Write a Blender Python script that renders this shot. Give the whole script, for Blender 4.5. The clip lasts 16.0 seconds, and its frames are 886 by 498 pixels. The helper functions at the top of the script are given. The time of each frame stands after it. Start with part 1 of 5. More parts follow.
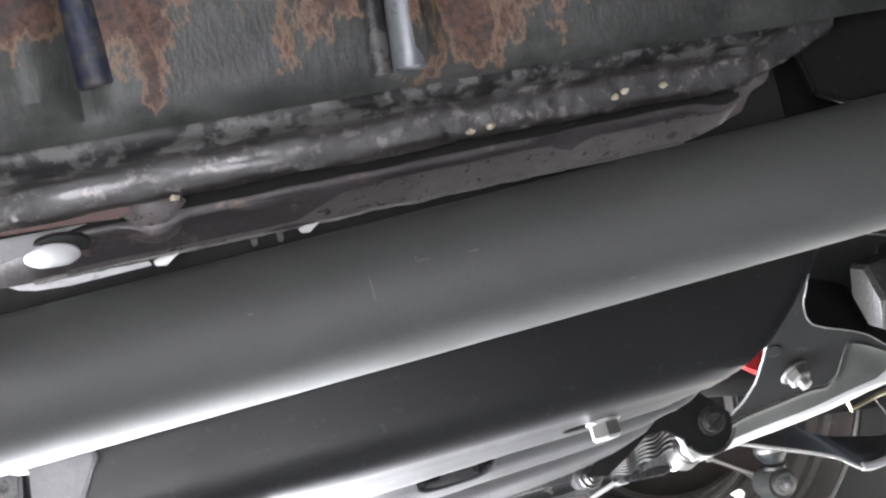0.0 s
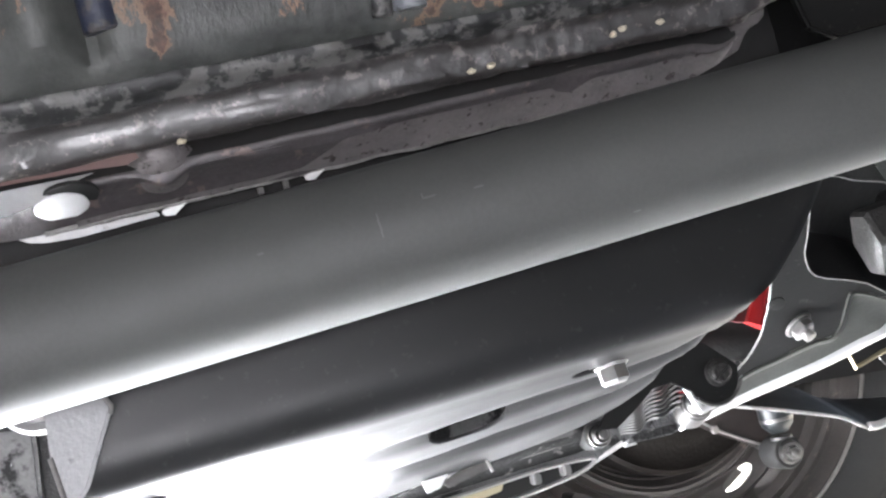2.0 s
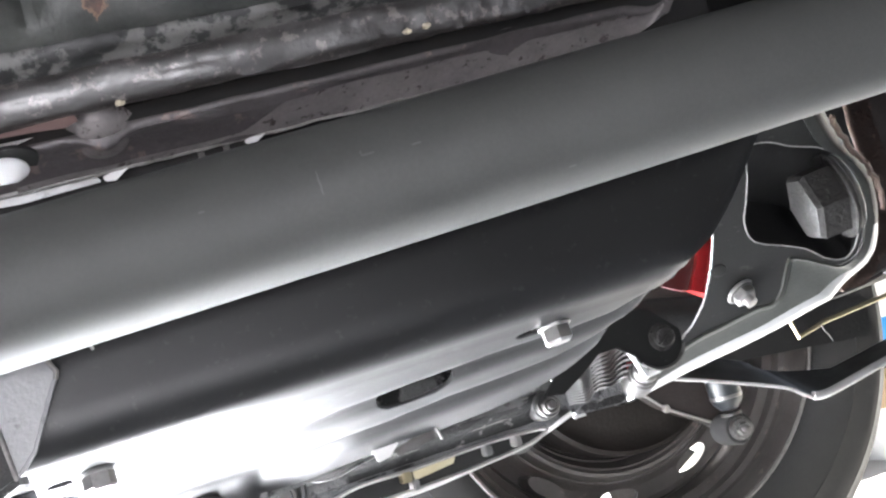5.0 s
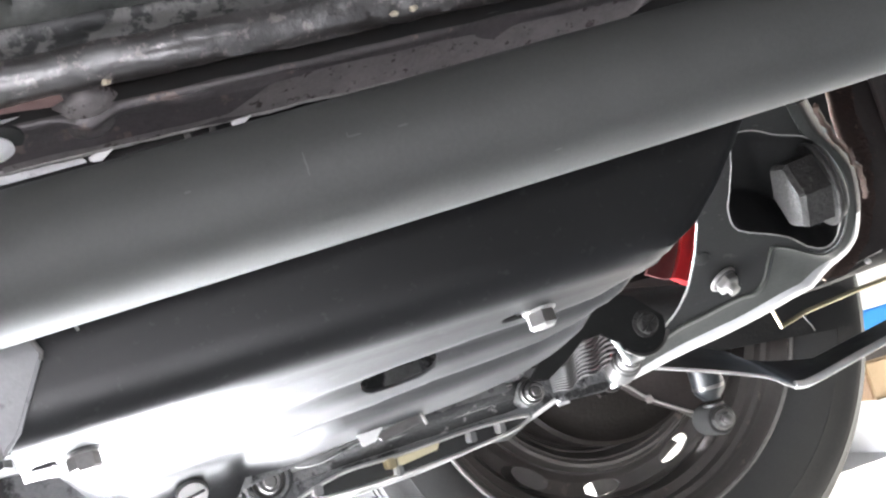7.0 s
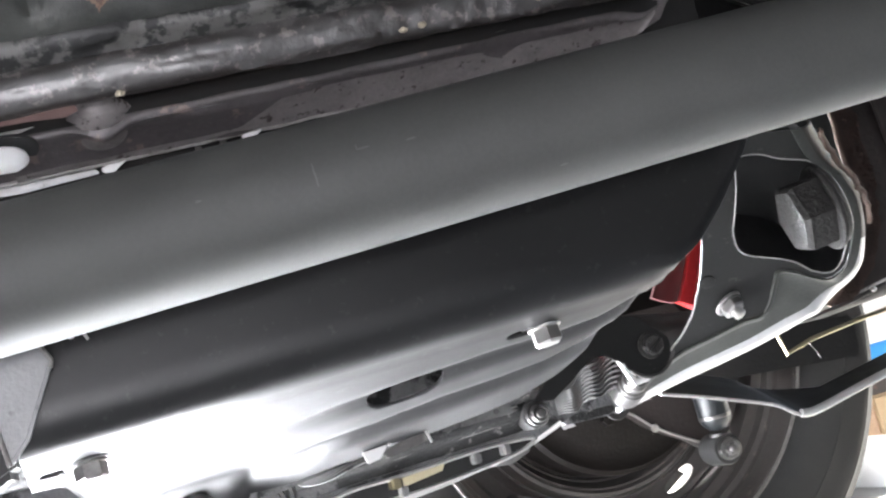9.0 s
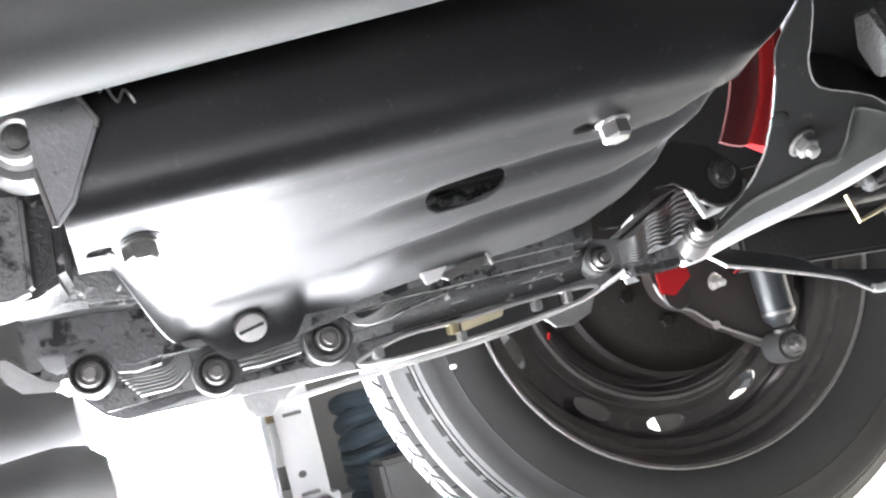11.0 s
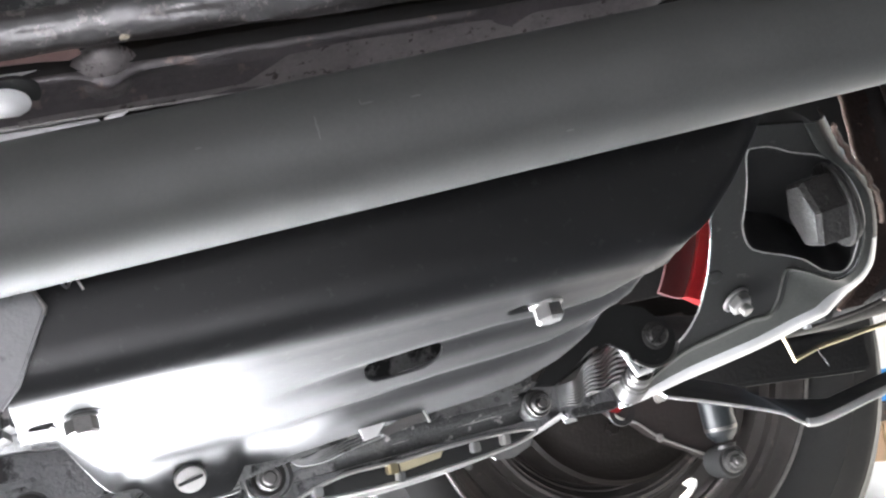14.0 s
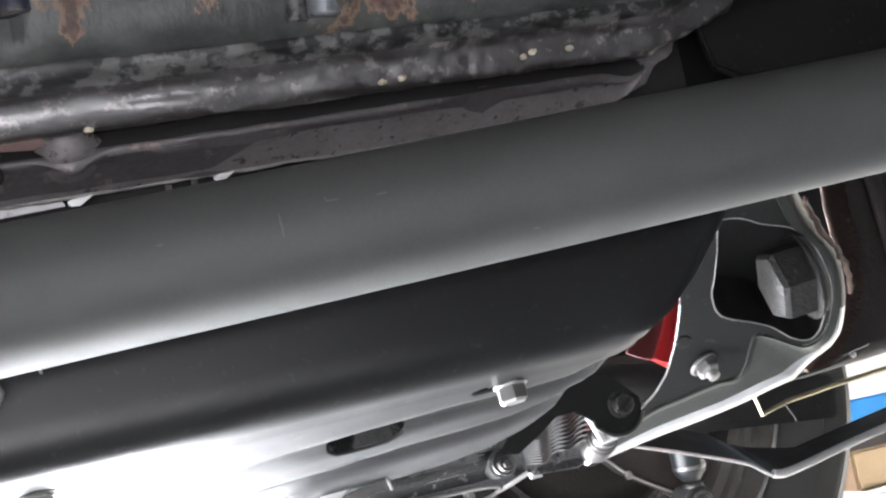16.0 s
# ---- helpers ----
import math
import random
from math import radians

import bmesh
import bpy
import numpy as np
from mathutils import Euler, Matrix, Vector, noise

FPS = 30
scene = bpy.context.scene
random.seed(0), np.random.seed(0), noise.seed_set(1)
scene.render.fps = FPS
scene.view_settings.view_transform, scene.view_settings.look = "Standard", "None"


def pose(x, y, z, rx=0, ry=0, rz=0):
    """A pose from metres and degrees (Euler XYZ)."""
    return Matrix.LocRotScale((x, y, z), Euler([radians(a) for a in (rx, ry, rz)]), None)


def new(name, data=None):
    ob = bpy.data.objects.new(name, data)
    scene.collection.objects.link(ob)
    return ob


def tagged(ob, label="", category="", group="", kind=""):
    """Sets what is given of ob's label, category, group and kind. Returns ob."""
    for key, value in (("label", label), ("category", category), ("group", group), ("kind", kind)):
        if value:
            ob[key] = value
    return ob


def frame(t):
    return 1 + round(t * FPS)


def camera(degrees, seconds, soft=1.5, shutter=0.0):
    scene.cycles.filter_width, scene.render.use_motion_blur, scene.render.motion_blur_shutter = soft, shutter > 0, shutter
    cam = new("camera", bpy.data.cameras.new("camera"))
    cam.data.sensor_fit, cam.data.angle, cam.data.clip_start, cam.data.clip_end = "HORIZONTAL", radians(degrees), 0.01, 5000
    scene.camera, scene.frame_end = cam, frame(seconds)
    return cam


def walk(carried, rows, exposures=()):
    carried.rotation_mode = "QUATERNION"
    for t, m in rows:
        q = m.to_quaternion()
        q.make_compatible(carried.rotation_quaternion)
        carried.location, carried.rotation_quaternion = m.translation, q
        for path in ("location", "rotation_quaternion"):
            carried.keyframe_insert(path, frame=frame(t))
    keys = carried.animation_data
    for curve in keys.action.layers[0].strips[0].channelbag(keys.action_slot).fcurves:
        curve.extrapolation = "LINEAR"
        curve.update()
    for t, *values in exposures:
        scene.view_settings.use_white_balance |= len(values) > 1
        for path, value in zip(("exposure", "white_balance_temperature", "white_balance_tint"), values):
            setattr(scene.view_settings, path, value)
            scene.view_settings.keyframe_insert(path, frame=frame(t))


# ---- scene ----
cam = camera(42.0, 16.0, soft=2.3)
ROWS = [
    (0.0, 0.0000, 0.0000, 0.3300, 96.49, 12.02, -13.59),
    (0.5, -0.0012, -0.0027, 0.3258, 96.57, 12.37, -13.65),
    (1.0, -0.0032, -0.0022, 0.3131, 96.63, 13.43, -14.14),
    (1.5, -0.0046, -0.0009, 0.3116, 97.65, 13.78, -12.53),
    (2.0, -0.0070, 0.0003, 0.3112, 96.66, 13.90, -13.47),
    (2.5, -0.0063, 0.0001, 0.3056, 97.23, 14.34, -13.19),
    (3.0, -0.0062, -0.0018, 0.3050, 97.70, 14.11, -12.81),
    (3.5, -0.0068, -0.0023, 0.3050, 98.18, 13.94, -12.06),
    (4.0, -0.0072, -0.0016, 0.3027, 98.10, 14.15, -12.52),
    (4.5, -0.0076, -0.0022, 0.3016, 97.95, 14.12, -12.66),
    (5.0, -0.0071, -0.0039, 0.2957, 96.27, 15.52, -15.55),
    (5.2, -0.0097, -0.0030, 0.2903, 96.38, 16.35, -16.16),
    (7.5, -0.0082, -0.0055, 0.2925, 95.71, 14.98, -16.22),
    (8.0, -0.0077, -0.0074, 0.2916, 96.23, 14.93, -15.63),
    (8.5, -0.0079, -0.0079, 0.2919, 96.61, 14.96, -15.35),
    (9.0, -0.0113, -0.0070, 0.2850, 97.54, 14.81, -16.08),
    (9.5, -0.0198, 0.0108, 0.2638, 99.90, 14.36, -14.36),
    (10.0, -0.0185, 0.0212, 0.2347, 97.02, 14.65, -14.73),
    (10.2, -0.0196, 0.0250, 0.2302, 96.23, 14.25, -13.94),
    (12.3, -0.0231, 0.0268, 0.2277, 96.51, 15.17, -13.66),
    (12.5, -0.0231, 0.0268, 0.2277, 96.32, 15.31, -14.36),
    (13.0, -0.0194, 0.0142, 0.2493, 98.32, 14.29, -14.68),
    (13.5, -0.0115, 0.0018, 0.2663, 99.19, 12.73, -14.64),
    (14.0, -0.0094, -0.0003, 0.2668, 98.64, 12.61, -15.66),
    (14.5, -0.0081, -0.0013, 0.2675, 98.50, 12.70, -16.10),
    (15.0, -0.0043, -0.0049, 0.2756, 98.15, 11.50, -16.76),
    (15.5, -0.0027, -0.0078, 0.2817, 98.14, 11.38, -16.71),
    (16.0, 0.0007, -0.0068, 0.2955, 98.32, 11.11, -16.87),
]
walk(cam, [(t, pose(x, y, z, rx, ry, rz)) for t, x, y, z, rx, ry, rz in ROWS],
     [(0, 3.28), (1, 3.43), (5, 3.4), (9, 3.23), (10, 3.16), (12.4, 2.97), (13, 2.76), (13.5, 2.92), (14.5, 3.02), (16, 3.05)])

# ---- world, daylight, exposure ----
GROUND = -0.015
world = bpy.data.worlds.new("daylight")
scene.world = world
world.use_nodes = True
wn = world.node_tree.nodes
sky = wn.new("ShaderNodeTexSky")
sky.sky_type = "NISHITA"
sky.sun_disc = False
sky.sun_elevation, sky.sun_rotation = radians(37), radians(90)
wn["Background"].inputs["Strength"].default_value = 0.065
world.node_tree.links.new(sky.outputs[0], wn["Background"].inputs["Color"])
sun_data = bpy.data.lights.new("sun", "SUN")
sun_data.energy, sun_data.angle, sun_data.color = 4.8, radians(0.6), (1.0, 0.95, 0.88)
sun = new("sun", sun_data)
sun.matrix_world = pose(6, 1.5, 6, 0, 53, 0)


# ---- materials ----
def shader(name):
    m = bpy.data.materials.new(name)
    m.use_nodes = True
    nt = m.node_tree
    return m, nt, nt.nodes["Principled BSDF"]


def noise_of(nt, scale, detail=4.0, rough=0.6, stretch=None):
    tc = nt.nodes.new("ShaderNodeTexCoord")
    tex = nt.nodes.new("ShaderNodeTexNoise")
    tex.inputs["Scale"].default_value = scale
    tex.inputs["Detail"].default_value = detail
    tex.inputs["Roughness"].default_value = rough
    if stretch:
        mp = nt.nodes.new("ShaderNodeMapping")
        mp.inputs["Scale"].default_value = stretch
        nt.links.new(tc.outputs["Object"], mp.inputs["Vector"])
        nt.links.new(mp.outputs["Vector"], tex.inputs["Vector"])
    else:
        nt.links.new(tc.outputs["Object"], tex.inputs["Vector"])
    return tex.outputs["Fac"]


def ramp_of(nt, fac, stops):
    r = nt.nodes.new("ShaderNodeValToRGB")
    el = r.color_ramp.elements
    while len(el) < len(stops):
        el.new(0.5)
    for e, (p, c) in zip(el, stops):
        e.position = p
        e.color = (*c, 1) if len(c) == 3 else (c[0], c[0], c[0], 1)
    nt.links.new(fac, r.inputs["Fac"])
    return r.outputs["Color"]


def mix_of(nt, fac, a, b):
    mx = nt.nodes.new("ShaderNodeMix")
    mx.data_type = "RGBA"
    for sock, val in ((mx.inputs["Factor"], fac), (mx.inputs["A"], a), (mx.inputs["B"], b)):
        if isinstance(val, (tuple, float)):
            sock.default_value = (*val, 1) if isinstance(val, tuple) else val
        else:
            nt.links.new(val, sock)
    return mx.outputs["Result"]


def bump_of(nt, bsdf, height, strength=0.3, dist=0.001):
    b = nt.nodes.new("ShaderNodeBump")
    b.inputs["Strength"].default_value = strength
    b.inputs["Distance"].default_value = dist
    nt.links.new(height, b.inputs["Height"])
    nt.links.new(b.outputs["Normal"], bsdf.inputs["Normal"])


def surface(name, dark, light, rough=(0.4, 0.6), metal=0.0, grain=300.0, patch=25.0, bump=0.15, dist=0.0006, stain=None, stain_at=0.6, stain_scale=40.0):
    """A surface with patches, grain, uneven gloss and, if given, stains."""
    m, nt, b = shader(name)
    big = noise_of(nt, patch, 5)
    fine = noise_of(nt, grain, 3)
    col = mix_of(nt, big, dark, light)
    col = mix_of(nt, ramp_of(nt, fine, [(0.35, (0.0,)), (0.75, (0.35,))]), col, light)
    if stain:
        st = noise_of(nt, stain_scale, 7, 0.65)
        col = mix_of(nt, ramp_of(nt, st, [(stain_at, (0.0,)), (stain_at + 0.07, (1.0,))]), col, stain)
    nt.links.new(col, b.inputs["Base Color"])
    span = rough[1] - rough[0]
    nt.links.new(ramp_of(nt, big, [(0.0, (max(0.285, rough[0] - 0.75 * span),)), (1.0, (max(0.33, rough[1] + 0.75 * span),))]), b.inputs["Roughness"])
    b.inputs["Metallic"].default_value = metal
    bump_of(nt, b, fine, bump, dist)
    return m


TUBE_GREY = surface("dark_grey_satin_paint", (0.048, 0.049, 0.047), (0.092, 0.093, 0.089), (0.55, 0.66), 0.0, 700, 14, 0.08, 0.0003)
BLACK_SATIN = surface("black_satin_paint", (0.05, 0.05, 0.05), (0.093, 0.092, 0.092), (0.58, 0.68), 0.0, 900, 20, 0.06, 0.0003)
BLACK_GLOSS = surface("black_gloss_paint", (0.006, 0.006, 0.007), (0.012, 0.012, 0.012), (0.27, 0.42), 0.0, 420, 24, 0.1, 0.0004, (0.024, 0.024, 0.024), 0.6, 190)
BLACK_CHASSIS = surface("black_chassis_paint", (0.007, 0.007, 0.007), (0.024, 0.023, 0.022), (0.3, 0.6), 0.0, 260, 30, 0.5, 0.0012, (0.07, 0.066, 0.062), 0.68, 90)
MOTTLED = surface("patchy_black_paint", (0.006, 0.006, 0.007), (0.018, 0.018, 0.018), (0.3, 0.5), 0.0, 330, 55, 0.4, 0.0012, (0.095, 0.092, 0.088), 0.49, 130)
SEALER = surface("seam_sealer", (0.010, 0.0093, 0.0092), (0.06, 0.053, 0.052), (0.16, 0.36), 0.15, 520, 70, 0.5, 0.001, (0.15, 0.13, 0.123), 0.56, 230)
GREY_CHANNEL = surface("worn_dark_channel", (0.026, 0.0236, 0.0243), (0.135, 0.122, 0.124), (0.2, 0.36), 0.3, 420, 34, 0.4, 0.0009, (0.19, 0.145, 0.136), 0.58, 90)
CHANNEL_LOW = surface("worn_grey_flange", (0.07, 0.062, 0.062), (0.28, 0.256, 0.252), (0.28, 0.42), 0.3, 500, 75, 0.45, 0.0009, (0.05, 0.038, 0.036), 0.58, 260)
SEALER.node_tree.nodes["Principled BSDF"].inputs["Specular IOR Level"].default_value = 0.9
SEALER.node_tree.nodes["Principled BSDF"].inputs["Coat Weight"].default_value = 1.0
SEALER.node_tree.nodes["Principled BSDF"].inputs["Coat Roughness"].default_value = 0.24
STEEL = surface("zinc_steel", (0.42, 0.41, 0.4), (0.66, 0.65, 0.63), (0.22, 0.4), 1.0, 600, 60, 0.2, 0.0003)
DARK_STEEL = surface("oily_dark_steel", (0.05, 0.048, 0.046), (0.17, 0.165, 0.16), (0.25, 0.45), 0.8, 500, 60, 0.4, 0.0006)
YELLOW_ZINC = surface("yellow_zinc_steel", (0.5, 0.42, 0.24), (0.68, 0.62, 0.45), (0.25, 0.4), 1.0, 600, 60, 0.2, 0.0003)
ALLOY = surface("cast_alloy", (0.2, 0.2, 0.2), (0.42, 0.42, 0.41), (0.35, 0.55), 0.85, 420, 45, 0.35, 0.0006, (0.03, 0.03, 0.03), 0.6, 60)
DARK_ALLOY = surface("oily_cast_alloy", (0.045, 0.045, 0.045), (0.25, 0.25, 0.245), (0.25, 0.5), 0.7, 420, 45, 0.6, 0.0011, (0.02, 0.02, 0.02), 0.53, 50)
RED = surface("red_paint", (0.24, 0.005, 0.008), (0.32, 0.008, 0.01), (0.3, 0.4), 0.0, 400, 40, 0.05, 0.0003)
# same red paint, darkened to carry the shade on the pulley web
RED_SHADED = surface("red_paint_in_shade", (0.03, 0.002, 0.0026), (0.075, 0.0035, 0.004), (0.35, 0.5), 0.0, 400, 60, 0.1, 0.0003)
RUBBER = surface("tyre_rubber", (0.029, 0.029, 0.029), (0.052, 0.0515, 0.0507), (0.55, 0.72), 0.0, 500, 20, 0.25, 0.0006)
RIM_BLACK = surface("black_rim_paint", (0.036, 0.0325, 0.031), (0.095, 0.085, 0.080), (0.24, 0.36), 0.0, 400, 25, 0.3, 0.0006, (0.13, 0.108, 0.097), 0.60, 70)
DRUM = surface("brown_black_drum", (0.004, 0.0036, 0.0032), (0.013, 0.0105, 0.0095), (0.45, 0.65), 0.0, 300, 18, 0.4, 0.0010, (0.02, 0.017, 0.015), 0.6, 35)
CONCRETE = surface("concrete_floor", (0.32, 0.319, 0.318), (0.46, 0.458, 0.454), (0.6, 0.8), 0.0, 120, 3, 0.3, 0.002)
PLASTER = surface("wall_plaster", (0.12, 0.12, 0.118), (0.19, 0.188, 0.184), (0.7, 0.85), 0.0, 90, 2, 0.2, 0.002)
WHITE_STEEL = surface("white_painted_steel", (0.72, 0.72, 0.72), (0.82, 0.82, 0.82), (0.35, 0.5), 0.0, 200, 8, 0.05, 0.0003)
TIMBER_END = surface("timber_end_grain", (0.2, 0.12, 0.07), (0.36, 0.24, 0.15), (0.6, 0.8), 0.0, 300, 40, 0.4, 0.001)
WOOD = surface("raw_wood", (0.35, 0.24, 0.14), (0.5, 0.38, 0.24), (0.5, 0.7), 0.0, 200, 12, 0.3, 0.001)
BLUE = surface("blue_plastic", (0.02, 0.2, 0.55), (0.04, 0.3, 0.7), (0.3, 0.45), 0.0, 300, 20, 0.05, 0.0003)
CHIP = surface("pale_flake", (0.4, 0.34, 0.24), (0.6, 0.54, 0.42), (0.4, 0.6), 0.0, 900, 200, 0.2, 0.0003)
PRIMER = surface("red_primer", (0.07, 0.036, 0.032), (0.13, 0.075, 0.066), (0.4, 0.6), 0.0, 400, 60, 0.3, 0.0006)
HOSE = surface("blue_grey_hose", (0.04, 0.06, 0.075), (0.08, 0.11, 0.13), (0.4, 0.5), 0.0, 300, 20, 0.05, 0.0003)
SCUFF = surface("paint_scuff", (0.08, 0.08, 0.08), (0.13, 0.13, 0.13), (0.5, 0.6), 0.0, 900, 200, 0.1, 0.0003)
CUT_EDGE = surface("sawn_steel", (0.03, 0.03, 0.03), (0.62, 0.61, 0.59), (0.45, 0.6), 0.1, 650, 520, 0.8, 0.0012)
RAW_EDGE = surface("raw_cut_steel", (0.05, 0.05, 0.048), (0.42, 0.41, 0.39), (0.4, 0.6), 0.35, 900, 320, 0.5, 0.0008)
# scuffed bracket paint, lightened to carry the light on the sloping flank
FLANK = surface("scuffed_lit_paint", (0.035, 0.037, 0.034), (0.10, 0.104, 0.096), (0.26, 0.36), 0.5, 700, 60, 0.35, 0.0005, (0.075, 0.075, 0.068), 0.66, 330)
LIP = surface("pale_edge_steel", (0.06, 0.055, 0.053), (0.36, 0.345, 0.33), (0.3, 0.5), 0.4, 700, 120, 0.5, 0.0008)
STONE = surface("dull_cast_alloy", (0.06, 0.06, 0.061), (0.25, 0.25, 0.253), (0.32, 0.55), 0.35, 380, 60, 0.8, 0.0014, (0.02, 0.02, 0.02), 0.53, 55)
WEB = surface("smooth_cast_alloy", (0.12, 0.12, 0.122), (0.26, 0.26, 0.264), (0.4, 0.55), 0.4, 500, 25, 0.3, 0.0006, (0.07, 0.07, 0.07), 0.6, 90)
SHOCK = surface("blue_black_paint", (0.011, 0.013, 0.0145), (0.024, 0.028, 0.031), (0.25, 0.36), 0.0, 500, 30, 0.15, 0.0004)
NUT_STEEL = surface("dull_nut_steel", (0.11, 0.107, 0.104), (0.30, 0.293, 0.286), (0.25, 0.42), 0.95, 500, 90, 0.4, 0.0005, (0.05, 0.045, 0.04), 0.62, 200)
# rubbed pale steel that also carries the highlight along the bracket roll
ROLLED = surface("rubbed_highlight_steel", (0.4, 0.41, 0.41), (0.75, 0.76, 0.77), (0.30, 0.40), 0.85, 600, 55, 0.3, 0.0004)
TREAD = surface("worn_tread_rubber", (0.006, 0.006, 0.006), (0.012, 0.012, 0.0118), (0.7, 0.85), 0.0, 400, 60, 0.3, 0.0006)
TREAD.node_tree.nodes["Principled BSDF"].inputs["Specular IOR Level"].default_value = 0.06
RUBBER.node_tree.nodes["Principled BSDF"].inputs["Specular IOR Level"].default_value = 0.12
DRUM.node_tree.nodes["Principled BSDF"].inputs["Specular IOR Level"].default_value = 0.15
BLUE_TRIM = surface("dark_blue_paint", (0.008, 0.010, 0.020), (0.022, 0.028, 0.055), (0.35, 0.55), 0.0, 300, 60, 0.5, 0.001, (0.06, 0.055, 0.053), 0.50, 110)
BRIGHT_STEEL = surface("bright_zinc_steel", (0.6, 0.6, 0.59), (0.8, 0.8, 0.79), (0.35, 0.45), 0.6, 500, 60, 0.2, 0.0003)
# pale stained sheet whose colour holds the light on the channel folds
LIT_FOLD = surface("lit_fold_sheet", (0.4, 0.4, 0.4), (0.72, 0.72, 0.72), (0.3, 0.42), 0.2, 400, 90, 0.4, 0.0006, (0.12, 0.115, 0.11), 0.62, 160)
STRUT = surface("blue_grey_gloss_paint", (0.10, 0.108, 0.12), (0.30, 0.31, 0.33), (0.2, 0.34), 0.3, 400, 60, 0.3, 0.0005, (0.04, 0.04, 0.042), 0.6, 120)
ARM_BROWN = surface("brown_oily_paint", (0.012, 0.0095, 0.0088), (0.036, 0.028, 0.026), (0.3, 0.45), 0.0, 300, 40, 0.4, 0.001)
BOLT_IRON = surface("dirty_bolt_iron", (0.010, 0.0097, 0.0094), (0.055, 0.053, 0.051), (0.42, 0.58), 0.1, 420, 130, 0.9, 0.0012, (0.075, 0.073, 0.07), 0.60, 200)
PLATE = surface("worn_black_paint", (0.006, 0.006, 0.006), (0.015, 0.015, 0.0145), (0.32, 0.46), 0.0, 700, 45, 0.25, 0.0004, (0.034, 0.033, 0.031), 0.62, 210)
PLATE.node_tree.nodes["Principled BSDF"].inputs["Specular IOR Level"].default_value = 0.28
BOLT_IRON.node_tree.nodes["Principled BSDF"].inputs["Specular IOR Level"].default_value = 0.15
BLACK_GLOSS.node_tree.nodes["Principled BSDF"].inputs["Specular IOR Level"].default_value = 0.42
FLANK.node_tree.nodes["Principled BSDF"].inputs["Specular IOR Level"].default_value = 0.5
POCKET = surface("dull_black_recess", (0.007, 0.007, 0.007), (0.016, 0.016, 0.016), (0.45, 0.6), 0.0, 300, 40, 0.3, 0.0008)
OILY_BLACK = surface("oil_black_alloy", (0.008, 0.008, 0.008), (0.05, 0.05, 0.049), (0.2, 0.38), 0.4, 420, 90, 0.7, 0.0011, (0.28, 0.27, 0.26), 0.58, 120)
# near-black that paints the shade inside gaps, holes, slots and bores
DARK = surface("recess_shade_black", (0.006, 0.006, 0.006), (0.012, 0.012, 0.012), (0.7, 0.8), 0.0, 300, 30, 0.2, 0.0006)


def rusty():
    m, nt, b = shader("rusty_chassis_paint")
    big = noise_of(nt, 30, 8, 0.65, (1.0, 1.0, 1.6))
    blot = noise_of(nt, 42, 8, 0.68, (1.0, 1.0, 0.4))
    fine = noise_of(nt, 420, 4)
    tc = nt.nodes.new("ShaderNodeTexCoord")
    sep = nt.nodes.new("ShaderNodeSeparateXYZ")
    nt.links.new(tc.outputs["Object"], sep.inputs[0])
    # rust grows from the upper edge downwards, in runs
    high = nt.nodes.new("ShaderNodeMapRange")
    for k, val in zip(("From Min", "From Max", "To Min", "To Max"), (0.412, 0.446, -0.15, 0.12)):
        high.inputs[k].default_value = val
    nt.links.new(sep.outputs["Z"], high.inputs["Value"])
    add = nt.nodes.new("ShaderNodeMath")
    nt.links.new(blot, add.inputs[0])
    nt.links.new(high.outputs[0], add.inputs[1])
    paint = mix_of(nt, ramp_of(nt, big, [(0.38, (0.0,)), (0.62, (1.0,))]), (0.017, 0.0185, 0.017), (0.062, 0.064, 0.059))
    rust = mix_of(nt, ramp_of(nt, fine, [(0.35, (0.0,)), (0.65, (1.0,))]), (0.05, 0.027, 0.021), (0.15, 0.082, 0.06))
    rust = mix_of(nt, ramp_of(nt, noise_of(nt, 95, 5, 0.6), [(0.42, (0.0,)), (0.6, (0.8,))]), rust, (0.052, 0.046, 0.045))
    edge = ramp_of(nt, add.outputs[0], [(0.5, (0.0,)), (0.52, (0.45,)), (0.56, (1.0,))])
    rim = ramp_of(nt, add.outputs[0], [(0.5, (0.0,)), (0.525, (0.5,)), (0.56, (0.0,))])
    col = mix_of(nt, edge, paint, rust)
    col = mix_of(nt, rim, col, (0.33, 0.20, 0.12))
    nt.links.new(col, b.inputs["Base Color"])
    nt.links.new(ramp_of(nt, edge, [(0.0, (0.46,)), (1.0, (0.75,))]), b.inputs["Roughness"])
    bump_of(nt, b, add.outputs[0], 0.6, 0.003)
    return m


RUSTY = rusty()
RUST_BLACK = surface("rusting_black_paint", (0.012, 0.011, 0.011), (0.045, 0.036, 0.034), (0.3, 0.5), 0.0, 300, 40, 0.5, 0.001, (0.12, 0.06, 0.045), 0.6, 55)
RUST_FLAKE = surface("brown_rust_flakes", (0.012, 0.009, 0.008), (0.085, 0.05, 0.04), (0.45, 0.7), 0.0, 420, 90, 0.9, 0.0018, (0.17, 0.125, 0.10), 0.63, 150)
RUST_EDGE = surface("flaking_rust", (0.03, 0.019, 0.015), (0.17, 0.115, 0.09), (0.5, 0.7), 0.0, 500, 130, 0.6, 0.0012)


def glow(name, colour, strength):
    m, nt, b = shader(name)
    b.inputs["Base Color"].default_value = (0.8, 0.8, 0.8, 1)
    b.inputs["Emission Color"].default_value = (*colour, 1)
    b.inputs["Emission Strength"].default_value = strength
    return m


LED = glow("lit_led_panel", (0.95, 0.97, 1.03), 55.0)
